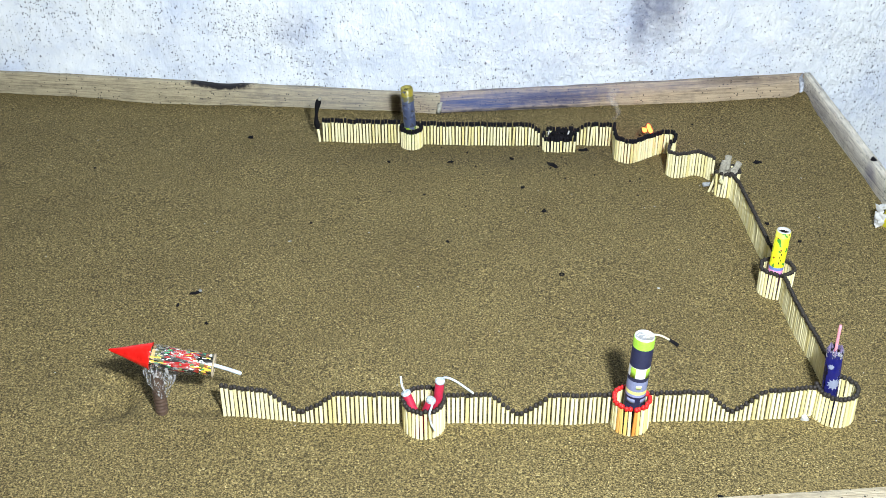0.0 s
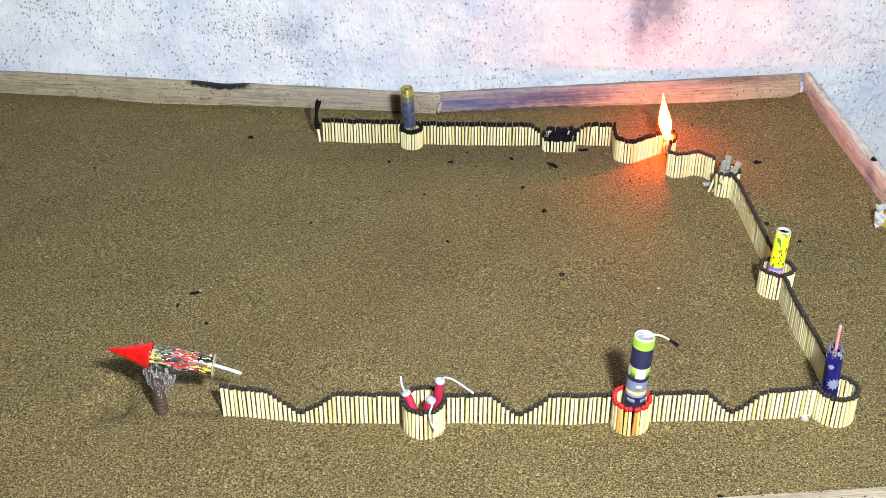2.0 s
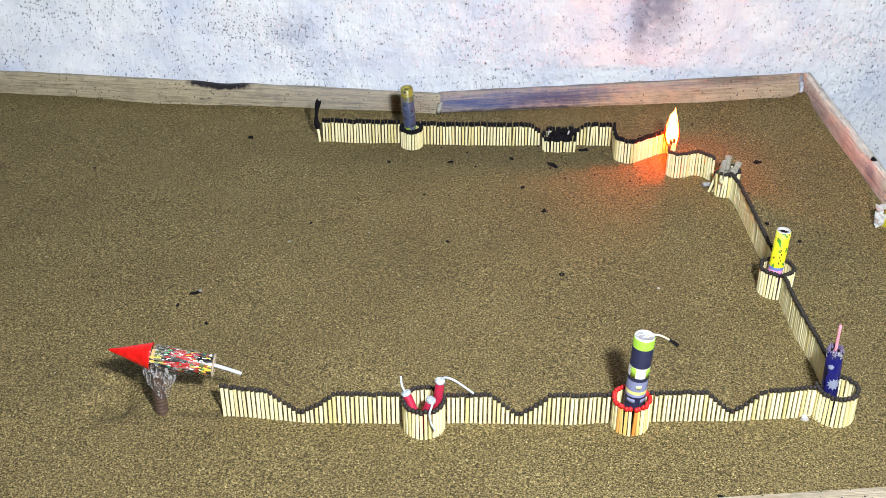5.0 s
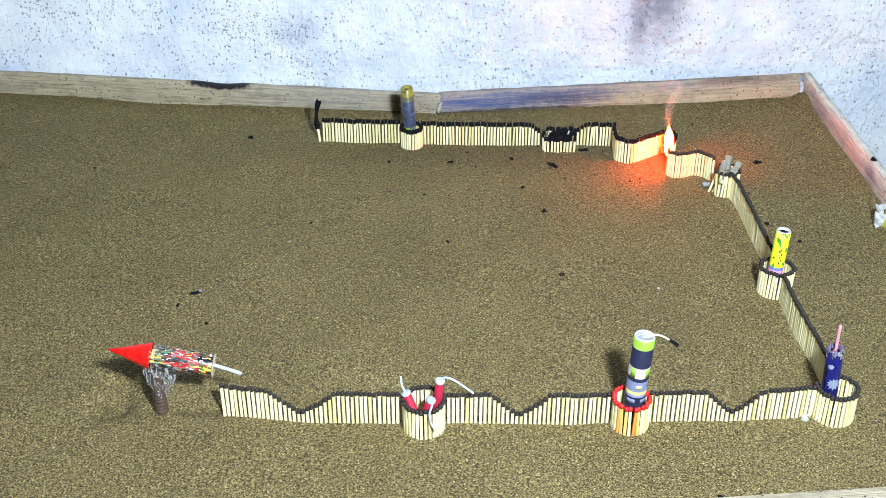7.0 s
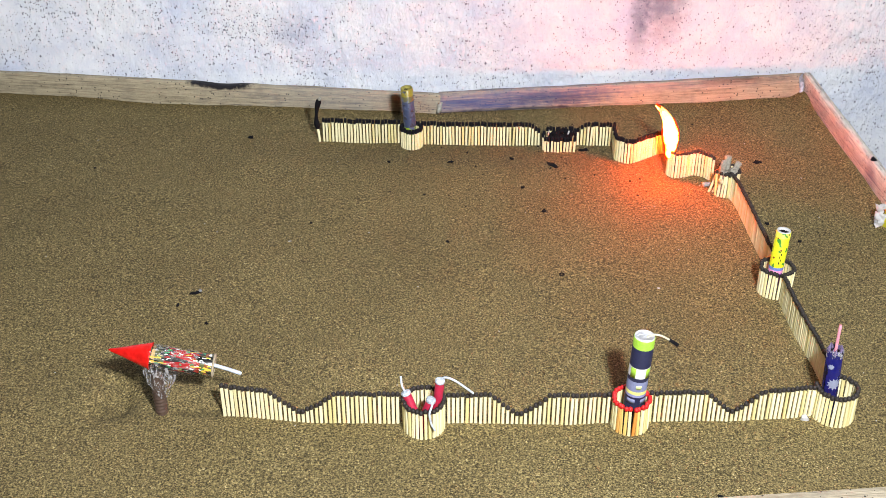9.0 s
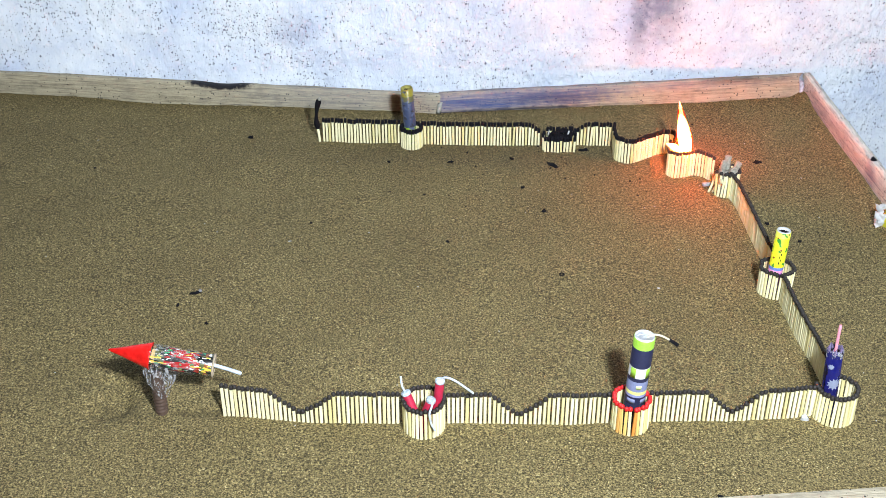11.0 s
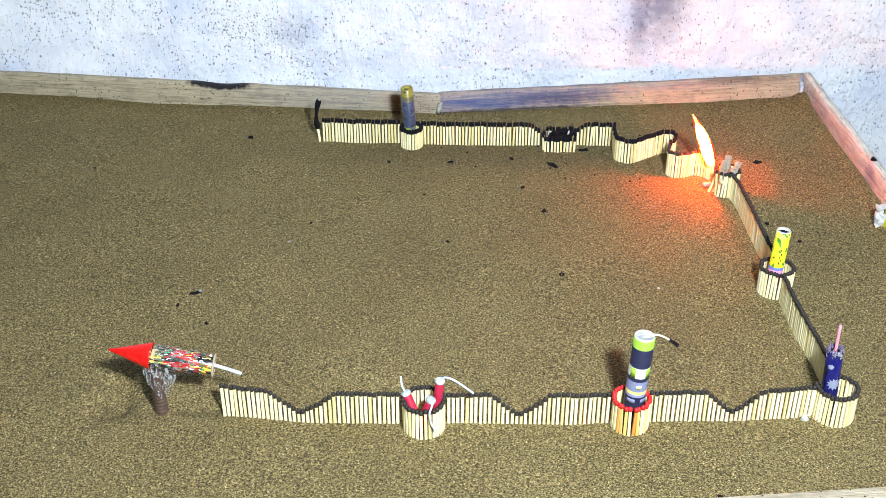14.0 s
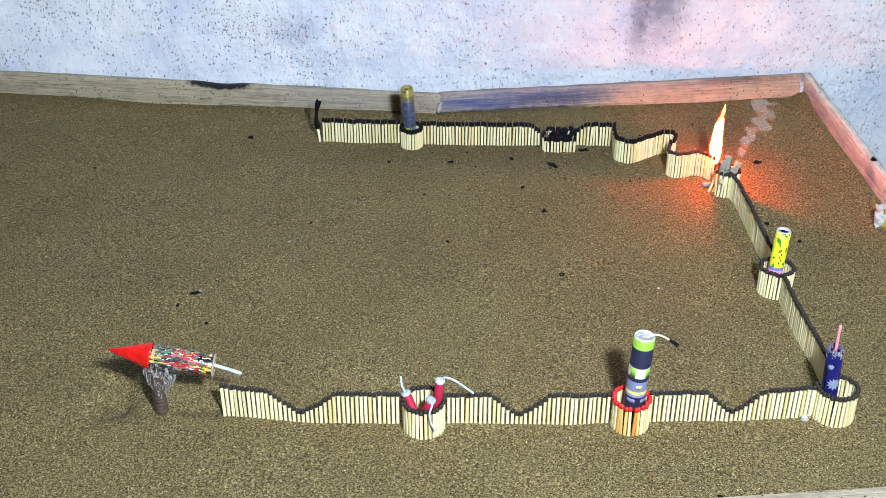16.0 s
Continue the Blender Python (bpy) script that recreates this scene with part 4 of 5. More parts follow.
    part("ash_base", lathe([(0.0100, -0.002), (0.0105, 0.004), (0.0095, 0.012), (0.0060, 0.014), (0.0010, 0.015)], 20, m=Matrix.Diagonal((1.1, 0.4, 1, 1))), CHAR, ash)
    for x, h in ((-0.0100, 0.0032), (0.0075, 0.0030)):
        part("paper_shred", shard(200 + h * 1e4, 0.0009, 0.0008, h, 0.6), WHITE_PAPER, ash, "torn white paper shred").matrix_basis = pose(x, -0.0015, 0.0165, 0, 10, 0)
    torn = thing("torn_cracker", "torn yellow cracker in white paper beside the plank", "firecracker", pose(0.3500, 0.8130, 0) @ Matrix.Scale(1.5, 4))
    part("sleeve", lathe([(0.0050, -0.004), (0.0050, 0.0125), (0.0044, 0.0135), (0.0042, 0.0100)], 24), printed("torn_wrap", [(0.0, (0.75, 0.68, 0.03)), (0.012, (0.80, 0.74, 0.10))], 0.5), torn).matrix_basis = pose(0.0015, 0, 0, 0, 6, 0)
    for k in range(18):
        part("torn_paper", shard(160 + k, 0.0020, 0.0016, 0.0019, 1.2), WHITE_PAPER, torn, "torn white paper", smooth=False).matrix_basis = pose(random.uniform(-0.0066, -0.0034) if k < 11 else random.uniform(-0.004, 0.006), random.uniform(-0.002, 0.002), random.uniform(0.001, 0.013) if k < 11 else random.uniform(0.014, 0.019), 0, 0, random.uniform(0, 180))
    for k in range(3):
        a = part("fallen_match", lathe([(0.0010, -0.010), (0.0011, 0.0), (0.0010, 0.010)], 6), STICK, smooth=False)
        a.matrix_world = (pose(0.2262, 0.8700, 0.0085, 10, 16, 0), pose(0.2235, 0.8740, 0.0080, 0, 24, 30), pose(0.2395, 0.8770, 0.012, 5, -8, 0))[k]
        tagged(a, "bare broken matchstick leaning on the broken ring", "match", "broken matches")


litter()



# ---- flame ----
def teardrop(length, r):
    return lathe([(0.02 * r, -0.42 * length), (0.55 * r, -0.34 * length), (0.92 * r, -0.18 * length), (r, 0.0), (0.80 * r, 0.20 * length), (0.45 * r, 0.38 * length), (0.15 * r, 0.52 * length), (0.01 * r, 0.58 * length)], 14)


def build_flame():
    """Rigid tongues of fire: (object, row up the flame, strand across it)."""
    f = tagged(new("flame"), "bright yellow-white flame with an orange edge running along the matches", "flame")
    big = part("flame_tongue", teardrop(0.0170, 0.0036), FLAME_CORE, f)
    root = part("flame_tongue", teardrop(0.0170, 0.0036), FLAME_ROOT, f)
    mid = part("flame_tongue", teardrop(0.0155, 0.0024), FLAME_CORE, f)
    fine = part("flame_tongue", teardrop(0.0140, 0.0014), FLAME_CORE, f)
    bead = part("flame_tongue", teardrop(0.0055, 0.0019), EMBER, f)
    edge = part("flame_edge", teardrop(0.0205, 0.0023), FLAME_EDGE, f, "orange flame edge")
    wisp = part("flame_edge", teardrop(0.0200, 0.0020), FLAME_EDGE, f, "orange flame edge")
    haze = part("flame_halo", teardrop(0.0230, 0.0036), FLAME_HALO, f, "faint red flame halo")
    still = Matrix()
    halo = []
    main, side, rim, beads, side_beads = [], [], [], [], []
    for row in range(10):
        u = row / 9
        for s in ((-1, -0.4, 0, 0.4, 1) if row < 6 else (-0.9, 0, 0.9) if row < 8 else (0,)):
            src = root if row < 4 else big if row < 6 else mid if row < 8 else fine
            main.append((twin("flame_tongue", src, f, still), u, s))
        for s in ((-0.85, 0.85) if row < 5 else () if row < 7 else (0,)):
            rim.append((twin("flame_edge", edge if row < 6 else wisp, f, still), u * 0.85 if s else u, s))
            halo.append((twin("flame_halo", haze, f, still), u * 0.82 if s else u * 0.92, s))
    for row in range(5):
        for s in ((-0.6, 0.6) if row < 3 else (0,)):
            side.append((twin("flame_tongue", mid if row < 3 else fine, f, still), row / 4, s))
    for row in range(3):
        beads.append((twin("flame_tongue", bead, f, still), row / 2, 0))
    for row in range(2):
        side_beads.append((twin("flame_tongue", bead, f, still), 0.2 + 0.6 * row, 0))
    for o in (big, root, mid, fine, bead, edge, wisp, haze):
        bpy.data.objects.remove(o)
    return f, main, side, rim, halo, beads, side_beads


FLAME, MAIN, SIDE, RIM, HALO, BEADS, SIDE_BEADS = build_flame()


def smoke_wisp(seed, height, width, turns, label):
    """A curling ribbon of thin smoke with some body."""
    bm = bmesh.new()
    rows = []
    n = 40
    for i in range(n + 1):
        u = i / n
        c = Vector((width * 1.2 * noise.noise((u * turns, seed, 0)), width * 0.6 * noise.noise((u * turns, seed, 9)), height * u))
        r = width * (0.35 + 0.75 * u) * (0.7 + 0.6 * noise.noise((u * 9, seed, 4)))
        rows.append([bm.verts.new(c + Vector((r * math.cos(6.28319 * k / 10 + u * turns), 0.4 * r * math.sin(6.28319 * k / 10 + u * turns), 0.15 * r * math.sin(k * 2.2)))) for k in range(10)])
    for a, b in zip(rows, rows[1:]):
        for k in range(10):
            bm.faces.new((a[k], a[(k + 1) % 10], b[(k + 1) % 10], b[k]))
    return tagged(part("smoke_wisp", bm, SMOKE), label, "smoke", "smoke wisps")


WISP_OLD = smoke_wisp(1.0, 0.030, 0.0060, 2.0, "thin grey smoke wisp rising from burnt matches")
WISP_MID = smoke_wisp(2.0, 0.042, 0.0090, 2.0, "faint grey smoke rising from the glowing match")
PUFF = smoke_wisp(3.0, 0.050, 0.0135, 6.0, "curling grey smoke puff beside the flame")
PUFF.data.materials[0] = SMOKE_DENSE


def motions():
    base_rows = [
        (0, pose(0.1817, 0.9471, 0.0195)), (0.1, pose(0.1817, 0.9471, 0.0195)), (0.2, pose(0.1825, 0.9459, 0.0195)),
        (0.3, pose(0.1830, 0.9426, 0.0195)), (0.4, pose(0.1860, 0.9426, 0.0195)), (0.5, pose(0.1856, 0.9404, 0.0195)),
        (0.6, pose(0.1849, 0.9360, 0.0195)), (0.7, pose(0.1843, 0.9316, 0.0195)), (0.8, pose(0.1866, 0.9338, 0.0195)),
        (0.9, pose(0.1892, 0.9382, 0.0195)), (1, pose(0.1886, 0.9404, 0.0195)), (1.1, pose(0.1909, 0.9426, 0.0195)),
        (1.2, pose(0.1869, 0.9360, 0.0195)), (1.3, pose(0.1921, 0.9382, 0.0195)), (1.4, pose(0.1909, 0.9426, 0.0195)),
        (1.5, pose(0.1921, 0.9382, 0.0195)), (1.7, pose(0.1918, 0.9360, 0.0195)), (1.9, pose(0.1894, 0.9272, 0.0195)),
        (2, pose(0.1945, 0.9404, 0.0195)), (2.2, pose(0.1989, 0.9404, 0.0195)), (2.4, pose(0.1961, 0.9382, 0.0195)),
        (2.5, pose(0.1967, 0.9360, 0.0195)), (2.7, pose(0.1964, 0.9404, 0.0195)), (2.9, pose(0.1964, 0.9404, 0.0195)),
        (3, pose(0.2019, 0.9382, 0.0195)), (3.2, pose(0.2003, 0.9493, 0.0195)), (3.5, pose(0.2021, 0.9448, 0.0195)),
        (3.7, pose(0.2053, 0.9404, 0.0195)), (3.8, pose(0.2027, 0.9338, 0.0195)), (3.9, pose(0.1957, 0.9360, 0.0195)),
        (4, pose(0.1940, 0.9316, 0.0195)), (4.1, pose(0.1982, 0.9360, 0.0195)), (4.2, pose(0.1982, 0.9360, 0.0195)),
        (4.3, pose(0.1978, 0.9338, 0.0195)), (4.6, pose(0.1954, 0.9338, 0.0195)), (5, pose(0.1976, 0.9294, 0.0195)),
        (5.5, pose(0.1946, 0.9229, 0.0195)), (5.9, pose(0.1916, 0.9165, 0.0195)), (6.3, pose(0.1903, 0.9080, 0.0195)),
        (6.4, pose(0.1852, 0.9059, 0.0195)), (6.5, pose(0.1888, 0.9080, 0.0195)), (6.6, pose(0.1864, 0.9080, 0.0195)),
        (6.7, pose(0.1888, 0.9080, 0.0195)), (6.8, pose(0.1909, 0.9059, 0.0195)), (6.9, pose(0.1925, 0.9101, 0.0195)),
        (7, pose(0.1919, 0.9122, 0.0195)), (7.2, pose(0.1922, 0.9144, 0.0195)), (7.5, pose(0.1927, 0.9175, 0.0195)),
        (7.7, pose(0.1927, 0.9175, 0.0195)), (8, pose(0.1927, 0.9175, 0.0195)), (8.5, pose(0.1926, 0.9165, 0.0195)),
        (8.6, pose(0.1916, 0.9101, 0.0195)), (8.7, pose(0.1912, 0.9080, 0.0195)), (8.8, pose(0.1899, 0.9059, 0.0195)),
        (8.9, pose(0.1878, 0.9018, 0.0195)), (9, pose(0.1915, 0.9038, 0.0195)), (9.1, pose(0.1902, 0.9018, 0.0195)),
        (9.2, pose(0.1899, 0.8997, 0.0195)), (9.3, pose(0.1899, 0.8997, 0.0195)), (9.7, pose(0.1931, 0.9018, 0.0195)),
        (10.2, pose(0.1991, 0.9038, 0.0195)), (10.8, pose(0.2052, 0.9059, 0.0195)), (11.3, pose(0.2100, 0.9059, 0.0195)),
        (11.4, pose(0.2157, 0.9059, 0.0195)), (11.5, pose(0.2159, 0.9122, 0.0195)), (11.6, pose(0.2111, 0.9122, 0.0195)),
        (11.8, pose(0.2120, 0.9038, 0.0195)), (12, pose(0.2048, 0.9038, 0.0195)), (12.2, pose(0.2175, 0.9080, 0.0195)),
        (12.4, pose(0.2193, 0.9101, 0.0195)), (12.5, pose(0.2180, 0.9080, 0.0195)), (12.7, pose(0.2157, 0.9112, 0.0195)),
        (12.8, pose(0.2149, 0.9122, 0.0195)), (13, pose(0.2164, 0.9018, 0.0195)), (13.2, pose(0.2140, 0.9018, 0.0195)),
        (13.4, pose(0.2180, 0.8976, 0.0195)), (13.5, pose(0.2160, 0.8997, 0.0195)), (13.7, pose(0.2267, 0.9059, 0.0195)),
        (13.9, pose(0.2176, 0.8956, 0.0195)), (14, pose(0.2225, 0.8915, 0.0195)), (14.2, pose(0.2225, 0.8915, 0.0195)),
        (14.4, pose(0.2287, 0.9038, 0.0195)), (14.5, pose(0.2291, 0.9059, 0.0195)), (14.6, pose(0.2291, 0.9059, 0.0195)),
        (14.8, pose(0.2283, 0.9018, 0.0195)), (15, pose(0.2326, 0.8997, 0.0195)), (15.2, pose(0.2317, 0.8997, 0.0195)),
        (15.3, pose(0.2318, 0.8956, 0.0195)), (15.4, pose(0.2328, 0.8935, 0.0195)), (15.5, pose(0.2280, 0.8956, 0.0195)),
        (15.6, pose(0.2310, 0.8915, 0.0195)), (15.7, pose(0.2308, 0.8956, 0.0195)), (15.8, pose(0.2291, 0.8915, 0.0195)),
        (15.9, pose(0.2258, 0.8915, 0.0195)), (16, pose(0.2280, 0.8956, 0.0195)),
    ]
    main_rows = [
        (0, -0.9, 2.3, -2.2, 5.6, 4.9), (0.1, 0.1, 2.3, -0.2, 5.6, 4.9), (0.2, -0.7, 5.6, -1.8, 12.6, 6.9),
        (0.3, -3.9, 14.2, -9.0, 27.6, 10.8), (0.4, -3.7, 11.5, -12.3, 19.6, 14.8), (0.5, -4.8, 12.6, -13.7, 24.9, 11.8),
        (0.6, -6.2, 17.4, -15.6, 35.9, 11.7), (0.7, -7.3, 19.4, -11.1, 40.5, 11.7), (0.8, -7.5, 21.1, -21.0, 31.6, 14.7),
        (0.9, -5.9, 19.0, -19.7, 38.6, 14.7), (1, -4.1, 15.3, -5.2, 38.1, 10.8), (1.1, -11.7, 7.7, -22.6, 20.6, 14.8),
        (1.2, -7.2, 17.4, -14.9, 38.5, 12.7), (1.3, -1.5, 19.0, -13.8, 36.5, 12.7), (1.4, -5.7, 11.5, -8.3, 29.2, 13.8),
        (1.5, -12.6, 12.0, -27.8, 31.2, 10.8), (1.7, -2.6, 20.0, -6.8, 43.7, 14.7), (1.9, 3.3, 18.8, -14.5, 55.3, 16.5),
        (2, -3.4, 17.9, -6.3, 37.6, 11.8), (2.2, -13.4, 15.3, -20.5, 28.6, 15.7), (2.4, 1.6, 16.3, 1.7, 34.9, 14.7),
        (2.5, -2.1, 14.7, -2.6, 29.0, 13.7), (2.7, 9.0, 20.6, -3.5, 38.6, 11.8), (2.9, 10.8, 3.4, 14.1, 18.5, 8.8),
        (3, -2.6, 9.9, -14.0, 10.9, 7.8), (3.2, -4.9, 2.9, -12.3, 2.9, 5.4), (3.5, -1.0, 3.4, -3.2, 5.6, 5.4),
        (3.7, -0.1, 4.5, -1.8, 11.0, 8.8), (3.8, -1.0, 13.0, 0.1, 25.8, 12.7), (3.9, 4.7, 14.7, 13.0, 28.0, 16.6),
        (4, -5.0, 30.0, -9.2, 58.0, 9.8), (4.1, -9.4, 14.7, -20.1, 25.3, 14.7), (4.2, -1.7, 20.0, -6.2, 41.1, 17.6),
        (4.3, -2.1, 19.5, -7.0, 39.5, 16.6), (4.6, -2.5, 18.4, -5.7, 36.9, 13.7), (5, -0.9, 12.5, 0.1, 31.0, 12.7),
        (5.5, -3.2, 15.6, -4.3, 36.6, 13.6), (5.9, -0.3, 16.1, 0.1, 36.0, 14.4), (6.3, -1.7, 20.2, -2.5, 37.8, 17.2),
        (6.4, 6.3, 21.2, 15.5, 46.0, 15.3), (6.5, -1.7, 25.4, -5.8, 62.2, 18.2), (6.6, 0.2, 25.4, -6.3, 68.7, 15.3),
        (6.7, -1.7, 20.2, -3.4, 37.8, 15.3), (6.8, -3.9, 18.6, -10.4, 41.9, 11.5), (6.9, -1.7, 11.2, -4.8, 23.4, 7.7),
        (7, -0.7, 10.2, -1.6, 19.2, 7.2), (7.2, -0.4, 7.6, -1.2, 15.0, 6.7), (7.5, -0.3, 6.0, -0.8, 11.3, 5.8),
        (7.7, -0.2, 4.9, -0.7, 10.2, 4.8), (8, -0.2, 4.9, -0.6, 9.2, 4.3), (8.5, -0.0, 3.3, -0.4, 7.6, 3.9),
        (8.6, -0.3, 5.9, -0.8, 11.8, 6.2), (8.7, -2.4, 17.6, -7.9, 35.8, 9.6), (8.8, -3.4, 18.6, -2.9, 41.9, 14.3),
        (8.9, 7.9, 23.2, 2.1, 43.8, 12.4), (9, -3.3, 27.4, -14.1, 41.8, 13.3), (9.1, -1.3, 25.8, -8.0, 46.4, 12.4),
        (9.2, 0.8, 19.0, -1.5, 42.2, 13.3), (9.3, 0.2, 20.1, -2.6, 43.3, 12.8), (9.7, -4.6, 20.6, -7.8, 43.8, 12.4),
        (10.2, -2.4, 17.0, -2.0, 40.3, 12.4), (10.8, -0.7, 18.6, -5.0, 41.9, 13.4), (11.3, -11.4, 21.2, -21.3, 54.1, 12.4),
        (11.4, -3.9, 21.2, -10.0, 42.9, 12.4), (11.5, -4.5, 13.9, -0.9, 36.4, 10.6), (11.6, -4.4, 12.9, 3.2, 39.0, 12.5),
        (11.8, -12.7, 19.6, -26.9, 39.8, 13.3), (12, -8.1, 17.0, -9.2, 36.7, 15.2), (12.2, -7.3, 17.6, 3.4, 43.5, 10.5),
        (12.4, 1.2, 21.8, 0.3, 50.2, 8.6), (12.5, -2.0, 12.3, -1.7, 26.5, 7.6), (12.7, 0.7, 5.4, 0.9, 12.3, 5.8),
        (12.8, 0.4, 4.3, 0.4, 8.6, 5.3), (13, -3.4, 12.8, -13.3, 25.3, 11.4), (13.2, 0.4, 20.6, 0.8, 37.7, 15.2),
        (13.4, -11.3, 20.0, -32.7, 46.8, 16.1), (13.5, 1.5, 19.0, 10.0, 38.7, 14.2), (13.7, 2.1, 21.2, 0.3, 44.5, 9.5),
        (13.9, -4.4, 13.2, 4.4, 26.2, 11.4), (14, -7.6, 20.5, -18.3, 41.0, 11.3), (14.2, -0.1, 28.2, -2.1, 52.6, 17.9),
        (14.4, -2.1, 24.8, -10.5, 53.0, 12.4), (14.5, 0.7, 21.2, 3.5, 52.1, 11.5), (14.6, -16.6, 23.8, -35.2, 44.5, 12.4),
        (14.8, -7.7, 28.4, -11.5, 69.0, 16.2), (15, -1.9, 26.8, -0.3, 62.4, 18.0), (15.2, -5.2, 26.8, -7.6, 65.9, 17.1),
        (15.3, -0.6, 35.0, 1.5, 77.6, 19.9), (15.4, -3.1, 24.7, -5.6, 75.0, 20.8), (15.5, 4.7, 30.4, 16.1, 64.2, 24.6),
        (15.6, -3.9, 27.7, 9.9, 74.9, 24.5), (15.7, 1.1, 32.4, 9.2, 88.3, 21.8), (15.8, 3.8, 25.7, 10.3, 79.3, 18.9),
        (15.9, 9.5, 36.4, 4.5, 101.0, 15.1), (16, -0.2, 21.1, 3.4, 48.7, 11.4),
    ]
    side_rows = [
        (0, -4.6, -0.4, -6.8, 2.3, 3.9), (0.1, 0, -6, 0, -6, 0), (0.2, 0, -6, 0, -6, 0),
        (0.3, 0, -6, 0, -6, 0), (0.4, 0, -6, 0, -6, 0), (0.5, 0.9, 4.5, -2.8, 22.8, 8.8),
        (0.6, 0, -6, 0, -6, 0), (0.7, 0, -6, 0, -6, 0), (0.8, -7.2, 18.4, -11.8, 36.9, 7.8),
        (0.9, 0, -6, 0, -6, 0), (1, 0, -6, 0, -6, 0), (1.1, 0, -6, 0, -6, 0),
        (1.2, 0, -6, 0, -6, 0), (1.3, 0, -6, 0, -6, 0), (1.4, 0, -6, 0, -6, 0),
        (1.5, 1.2, 5.5, -1.4, 28.0, 9.8), (1.7, 0, -6, 0, -6, 0), (1.9, 0, -6, 0, -6, 0),
        (2, 0, -6, 0, -6, 0), (2.2, 0.2, 1.7, 8.9, 7.2, 7.9), (2.4, 0, -6, 0, -6, 0),
        (2.5, 6.5, 2.3, 14.6, 13.1, 7.8), (2.7, 0, -6, 0, -6, 0), (2.9, 0, -6, 0, -6, 0),
        (3, 0, -6, 0, -6, 0), (3.2, 0, -6, 0, -6, 0), (3.5, -12.1, 1.2, -14.8, 3.9, 3.9),
        (3.7, -8.6, 1.2, -11.4, 4.5, 4.9), (3.8, 0, -6, 0, -6, 0), (3.9, 0, -6, 0, -6, 0),
        (4, 5.1, 1.2, 14.2, 7.7, 10.7), (4.1, 2.8, 0.1, 9.8, 3.4, 10.8), (4.2, 5.1, 1.2, 22.0, 12.0, 12.7),
        (4.3, 0, -6, 0, -6, 0), (4.6, 0, -6, 0, -6, 0), (5, 0, -6, 0, -6, 0),
        (5.5, 0, -6, 0, -6, 0), (5.9, 0, -6, 0, -6, 0), (6.3, 0, -6, 0, -6, 0),
        (6.4, 0, -6, 0, -6, 0), (6.5, 3.6, 14.9, 5.6, 46.0, 10.5), (6.6, 0, -6, 0, -6, 0),
        (6.7, 0, -6, 0, -6, 0), (6.8, 0, -6, 0, -6, 0), (6.9, 0, -6, 0, -6, 0),
        (7, 0, -6, 0, -6, 0), (7.2, 0, -6, 0, -6, 0), (7.5, 0, -6, 0, -6, 0),
        (7.7, 0, -6, 0, -6, 0), (8, 0, -6, 0, -6, 0), (8.5, 0, -6, 0, -6, 0),
        (8.6, 0, -6, 0, -6, 0), (8.7, 0, -6, 0, -6, 0), (8.8, 0, -6, 0, -6, 0),
        (8.9, -1.8, 7.5, -8.5, 27.4, 8.6), (9, 0, -6, 0, -6, 0), (9.1, 0, -6, 0, -6, 0),
        (9.2, -2.9, 8.5, -12.3, 12.7, 6.6), (9.3, 0, -6, 0, -6, 0), (9.7, 0, -6, 0, -6, 0),
        (10.2, -3.8, 3.2, -9.2, 9.6, 5.7), (10.8, -5.7, 3.3, -13.8, 7.5, 6.7), (11.3, -9.5, 3.3, -19.6, 8.0, 6.7),
        (11.4, -6.0, 5.4, -22.9, 7.5, 6.7), (11.5, -7.2, 3.3, -21.5, 2.2, 6.7), (11.6, -9.3, 0.1, -19.2, 3.3, 5.8),
        (11.8, -12.8, 2.2, -22.3, 11.7, 6.7), (12, 13.0, 3.0, 12.0, 24.5, 13.5), (12.2, -7.0, 1.7, -26.8, 8.6, 5.7),
        (12.4, -8.3, 0.6, -25.6, 5.9, 5.7), (12.5, -9.8, 1.1, -24.7, 6.5, 5.7), (12.7, -9.3, 0.6, -14.7, 5.9, 5.3),
        (12.8, -10.2, 0.1, -14.6, 5.4, 5.3), (13, -14.5, 5.4, -26.8, 9.6, 4.8), (13.2, -2.8, 7.5, -17.7, 27.4, 11.4),
        (13.4, 1.9, 6.9, 7.4, 21.1, 9.5), (13.5, -2.6, 13.8, -4.6, 31.5, 6.6), (13.7, -3.4, 3.8, -12.3, 6.4, 4.3),
        (13.9, 0, -6, 0, -6, 0), (14, 0, -6, 0, -6, 0), (14.2, 0, -6, 0, -6, 0),
        (14.4, 0, -6, 0, -6, 0), (14.5, -4.7, 2.7, -12.2, 5.4, 4.3), (14.6, 0, -6, 0, -6, 0),
        (14.8, 0, -6, 0, -6, 0), (15, -7.1, 3.2, -17.2, 8.5, 4.7), (15.2, -6.2, 3.2, -16.3, 8.5, 4.7),
        (15.3, 5.4, 5.3, 8.5, 18.5, 9.5), (15.4, 2.6, 16.9, 10.1, 45.1, 11.3), (15.5, 0, -6, 0, -6, 0),
        (15.6, -2.9, 7.4, -10.3, 18.9, 9.4), (15.7, -2.3, 10.6, -5.3, 31.4, 12.3), (15.8, -3.3, 7.4, -4.9, 20.5, 12.3),
        (15.9, 0.3, 4.8, -9.1, 12.7, 9.4), (16, 0, -6, 0, -6, 0),
    ]
    walk(FLAME, base_rows)
    low = {t: -m.translation.z - 0.030 for t, m in base_rows}

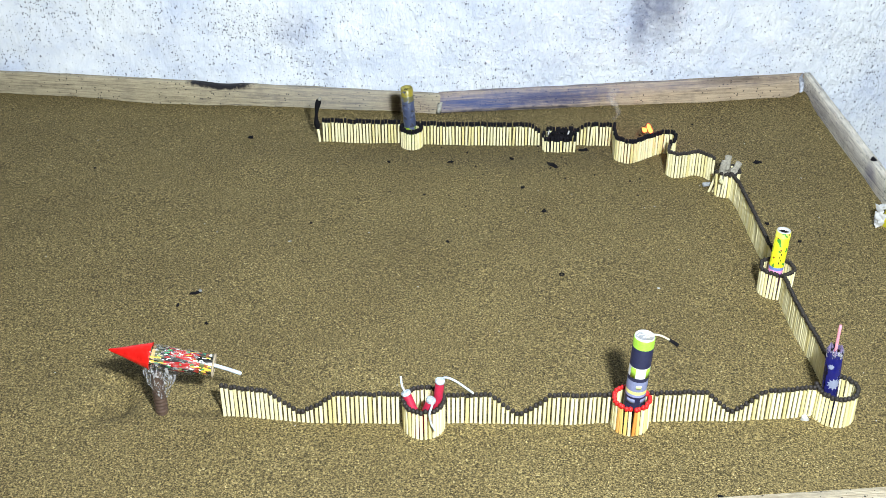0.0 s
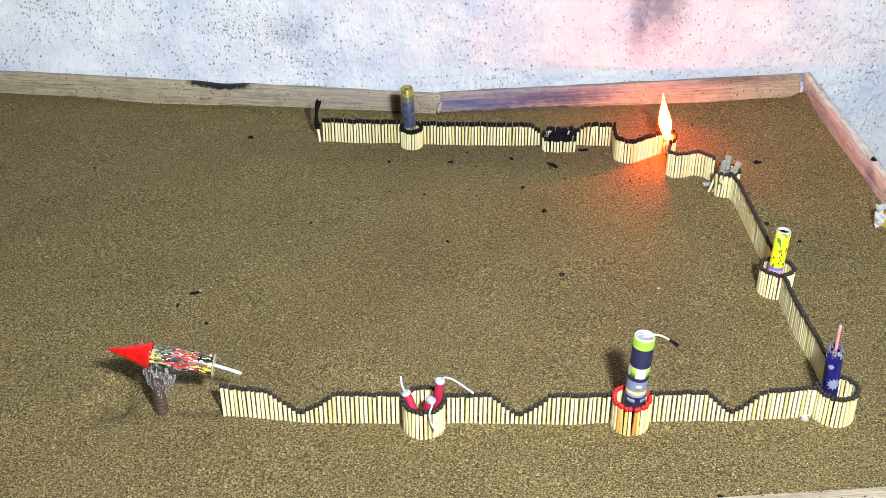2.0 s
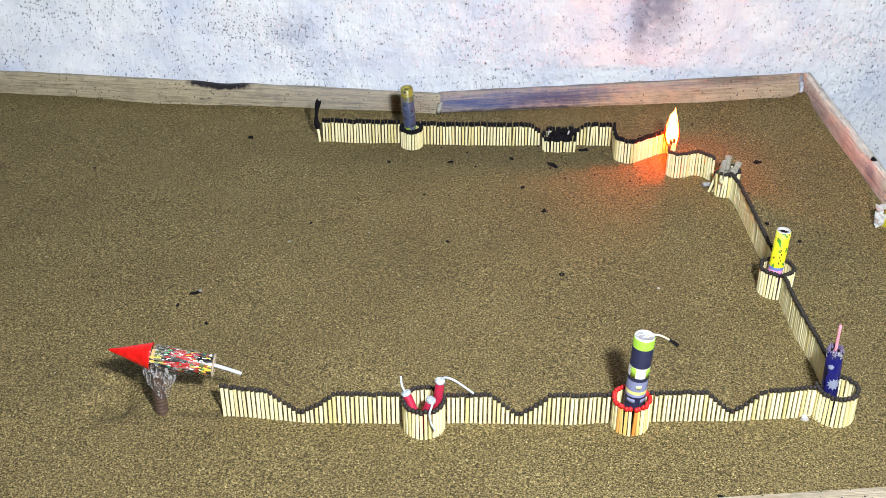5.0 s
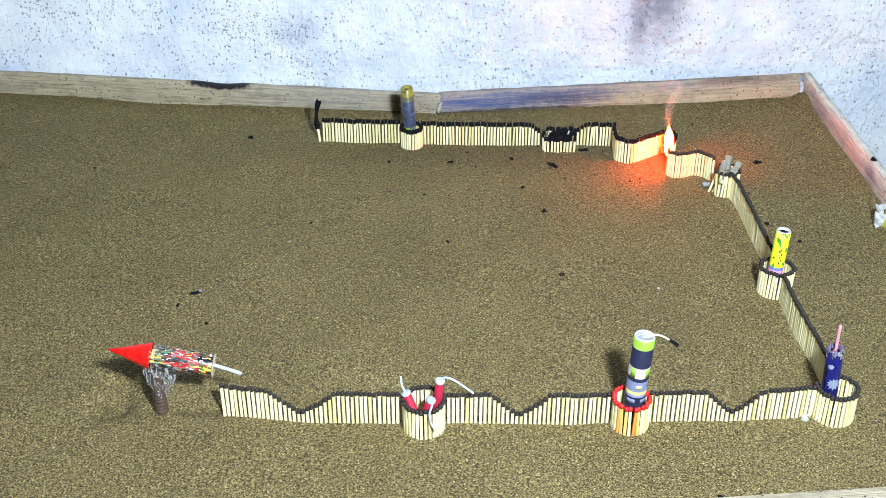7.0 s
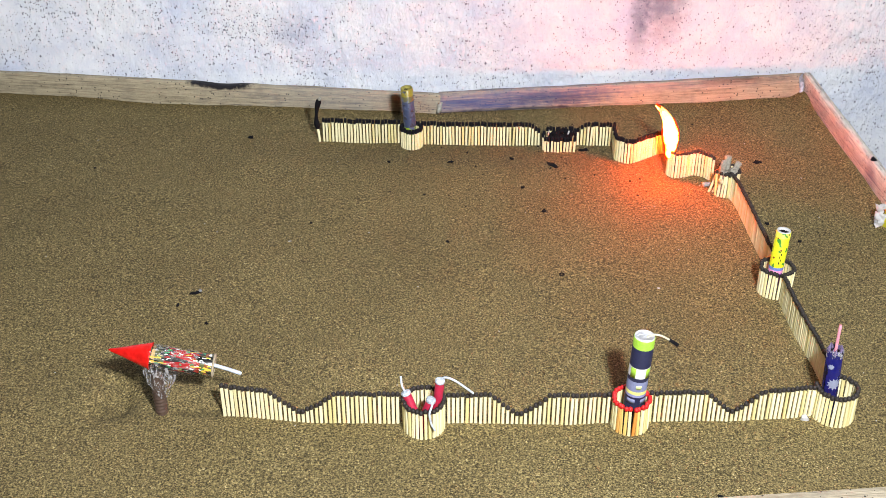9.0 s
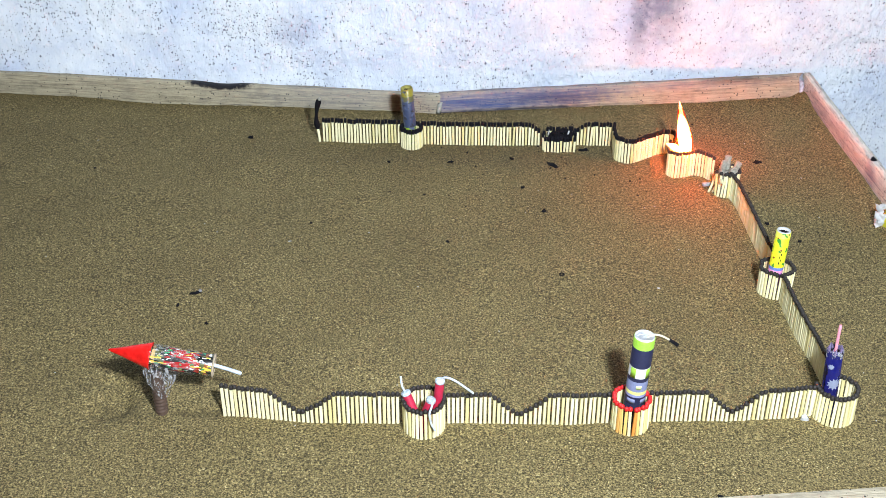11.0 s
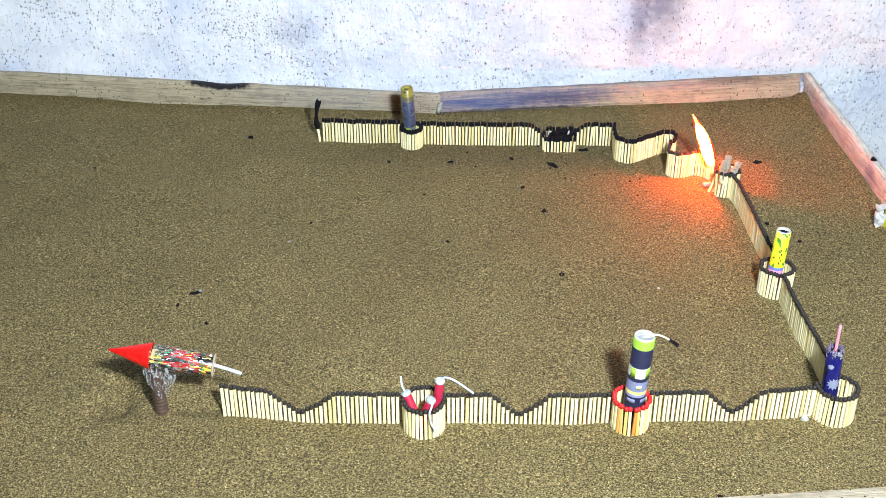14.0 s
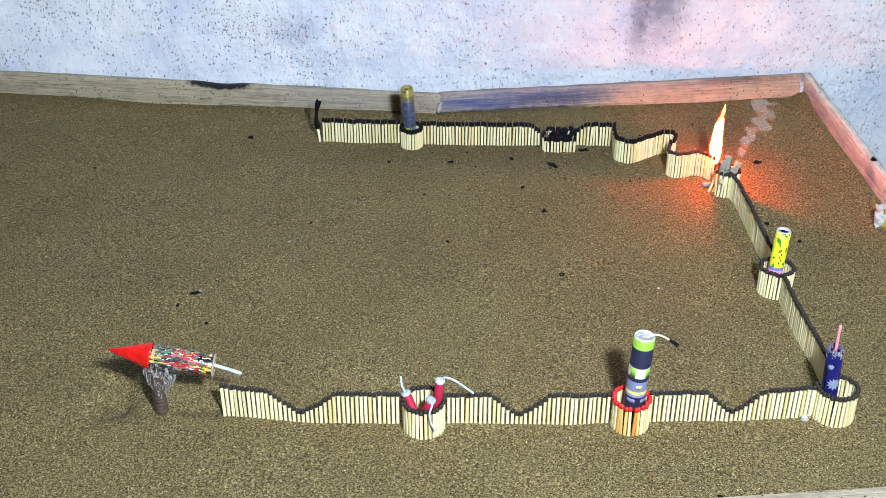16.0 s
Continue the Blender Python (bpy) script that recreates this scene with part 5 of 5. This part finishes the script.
    def shape(a, b, c, u):
        """A point up the tongue through base, middle and tip, and its slant."""
        q = b * 2 - (a + c) / 2
        p = a * (1 - u) ** 2 + q * (2 * u * (1 - u)) + c * u * u
        d = (q - a) * (2 * (1 - u)) + (c - q) * (2 * u)
        return p, d

    def keyed(pieces, rows, widest, least, back, most=99.0, start=True):
        for ob, u, s in pieces:
            over = max(q.co.z for q in ob.data.vertices) * 1000 - 1.5
            out = []
            for row in rows:
                t = row[0]
                if start:
                    a, b, c, w = Vector((0, 0)), Vector(row[1:3]), Vector(row[3:5]), row[5]
                else:
                    a, c, w = Vector(row[1:3]), Vector(row[3:5]), row[5]
                    b = (a + c) / 2
                if w < least or w > most:
                    out.append((t, pose(0.001 * s, back + 0.010, low[t])))
                    continue
                length = (b - a).length + (c - b).length
                p, d = shape(a, b, c, min(u * 0.85 + 0.05, max(0.12, (length - over) / max(length, 1.0))))
                full = (0.70 + 0.38 * math.sin(min(1, u / 0.35) * 1.5708)) * (1 - max(0, (u - 0.3) / 0.7) ** 1.7)
                half = max(0.0, 0.84 * w * full - widest * (1 if u < 0.6 else 0.6)) / 2
                side = Vector((d.y, -d.x)).normalized() * (s * half)
                jit = 0.35 * math.sin(t * 37 + u * 11 + s * 5)
                lean = math.degrees(math.atan2(d.x, d.y))
                out.append((t, pose((p.x + side.x + jit) / 1000, back + 0.0012 * math.sin(s * 3 + u * 7), (p.y + side.y) / 1000, 0, max(-75, min(75, lean)), 0)))
            walk(ob, out)
    keyed(MAIN, main_rows, 7.0, 6.9, 0.0)
    keyed(RIM, main_rows, 3.1, 6.9, 0.0002)
    keyed(HALO, main_rows, 2.9, 6.9, 0.0010)
    keyed(BEADS, main_rows, 3.2, 3.0, 0.0005, 6.9)
    keyed(SIDE, side_rows, 4.6, 5.3, 0.001, start=False)
    keyed(SIDE_BEADS, side_rows, 3.2, 3.0, 0.0005, 5.3, start=False)
    walk(WISP_OLD, [(0.0, pose(0.1500, 0.9600, 0.024)), (0.3, pose(0.1490, 0.9600, 0.030)), (0.6, pose(0.1480, 0.9620, 0.060)), (1.2, pose(0.1450, 0.9650, 0.300)), (3.0, pose(0.1400, 0.9700, 2.372)), (16.0, pose(0.1400, 0.9700, 2.372))])
    walk(WISP_MID, [(0.0, pose(0.1960, 0.9420, -0.120)), (6.6, pose(0.1960, 0.9420, -0.070)), (6.9, pose(0.1960, 0.9420, 0.026)), (8.6, pose(0.1950, 0.9430, 0.030)), (8.9, pose(0.1940, 0.9440, 0.200)), (10.8, pose(0.1900, 0.9500, 2.360)), (16.0, pose(0.1900, 0.9500, 2.360))])
    walk(PUFF, [(0.0, pose(0.2400, 0.8800, -0.120)), (15.6, pose(0.2400, 0.8800, -0.120)), (15.8, pose(0.2420, 0.8800, -0.050)), (15.9, pose(0.2440, 0.8800, 0.010, 0, 14, 0)), (16.0, pose(0.2460, 0.8820, 0.028, 0, 22, 20))])


motions()
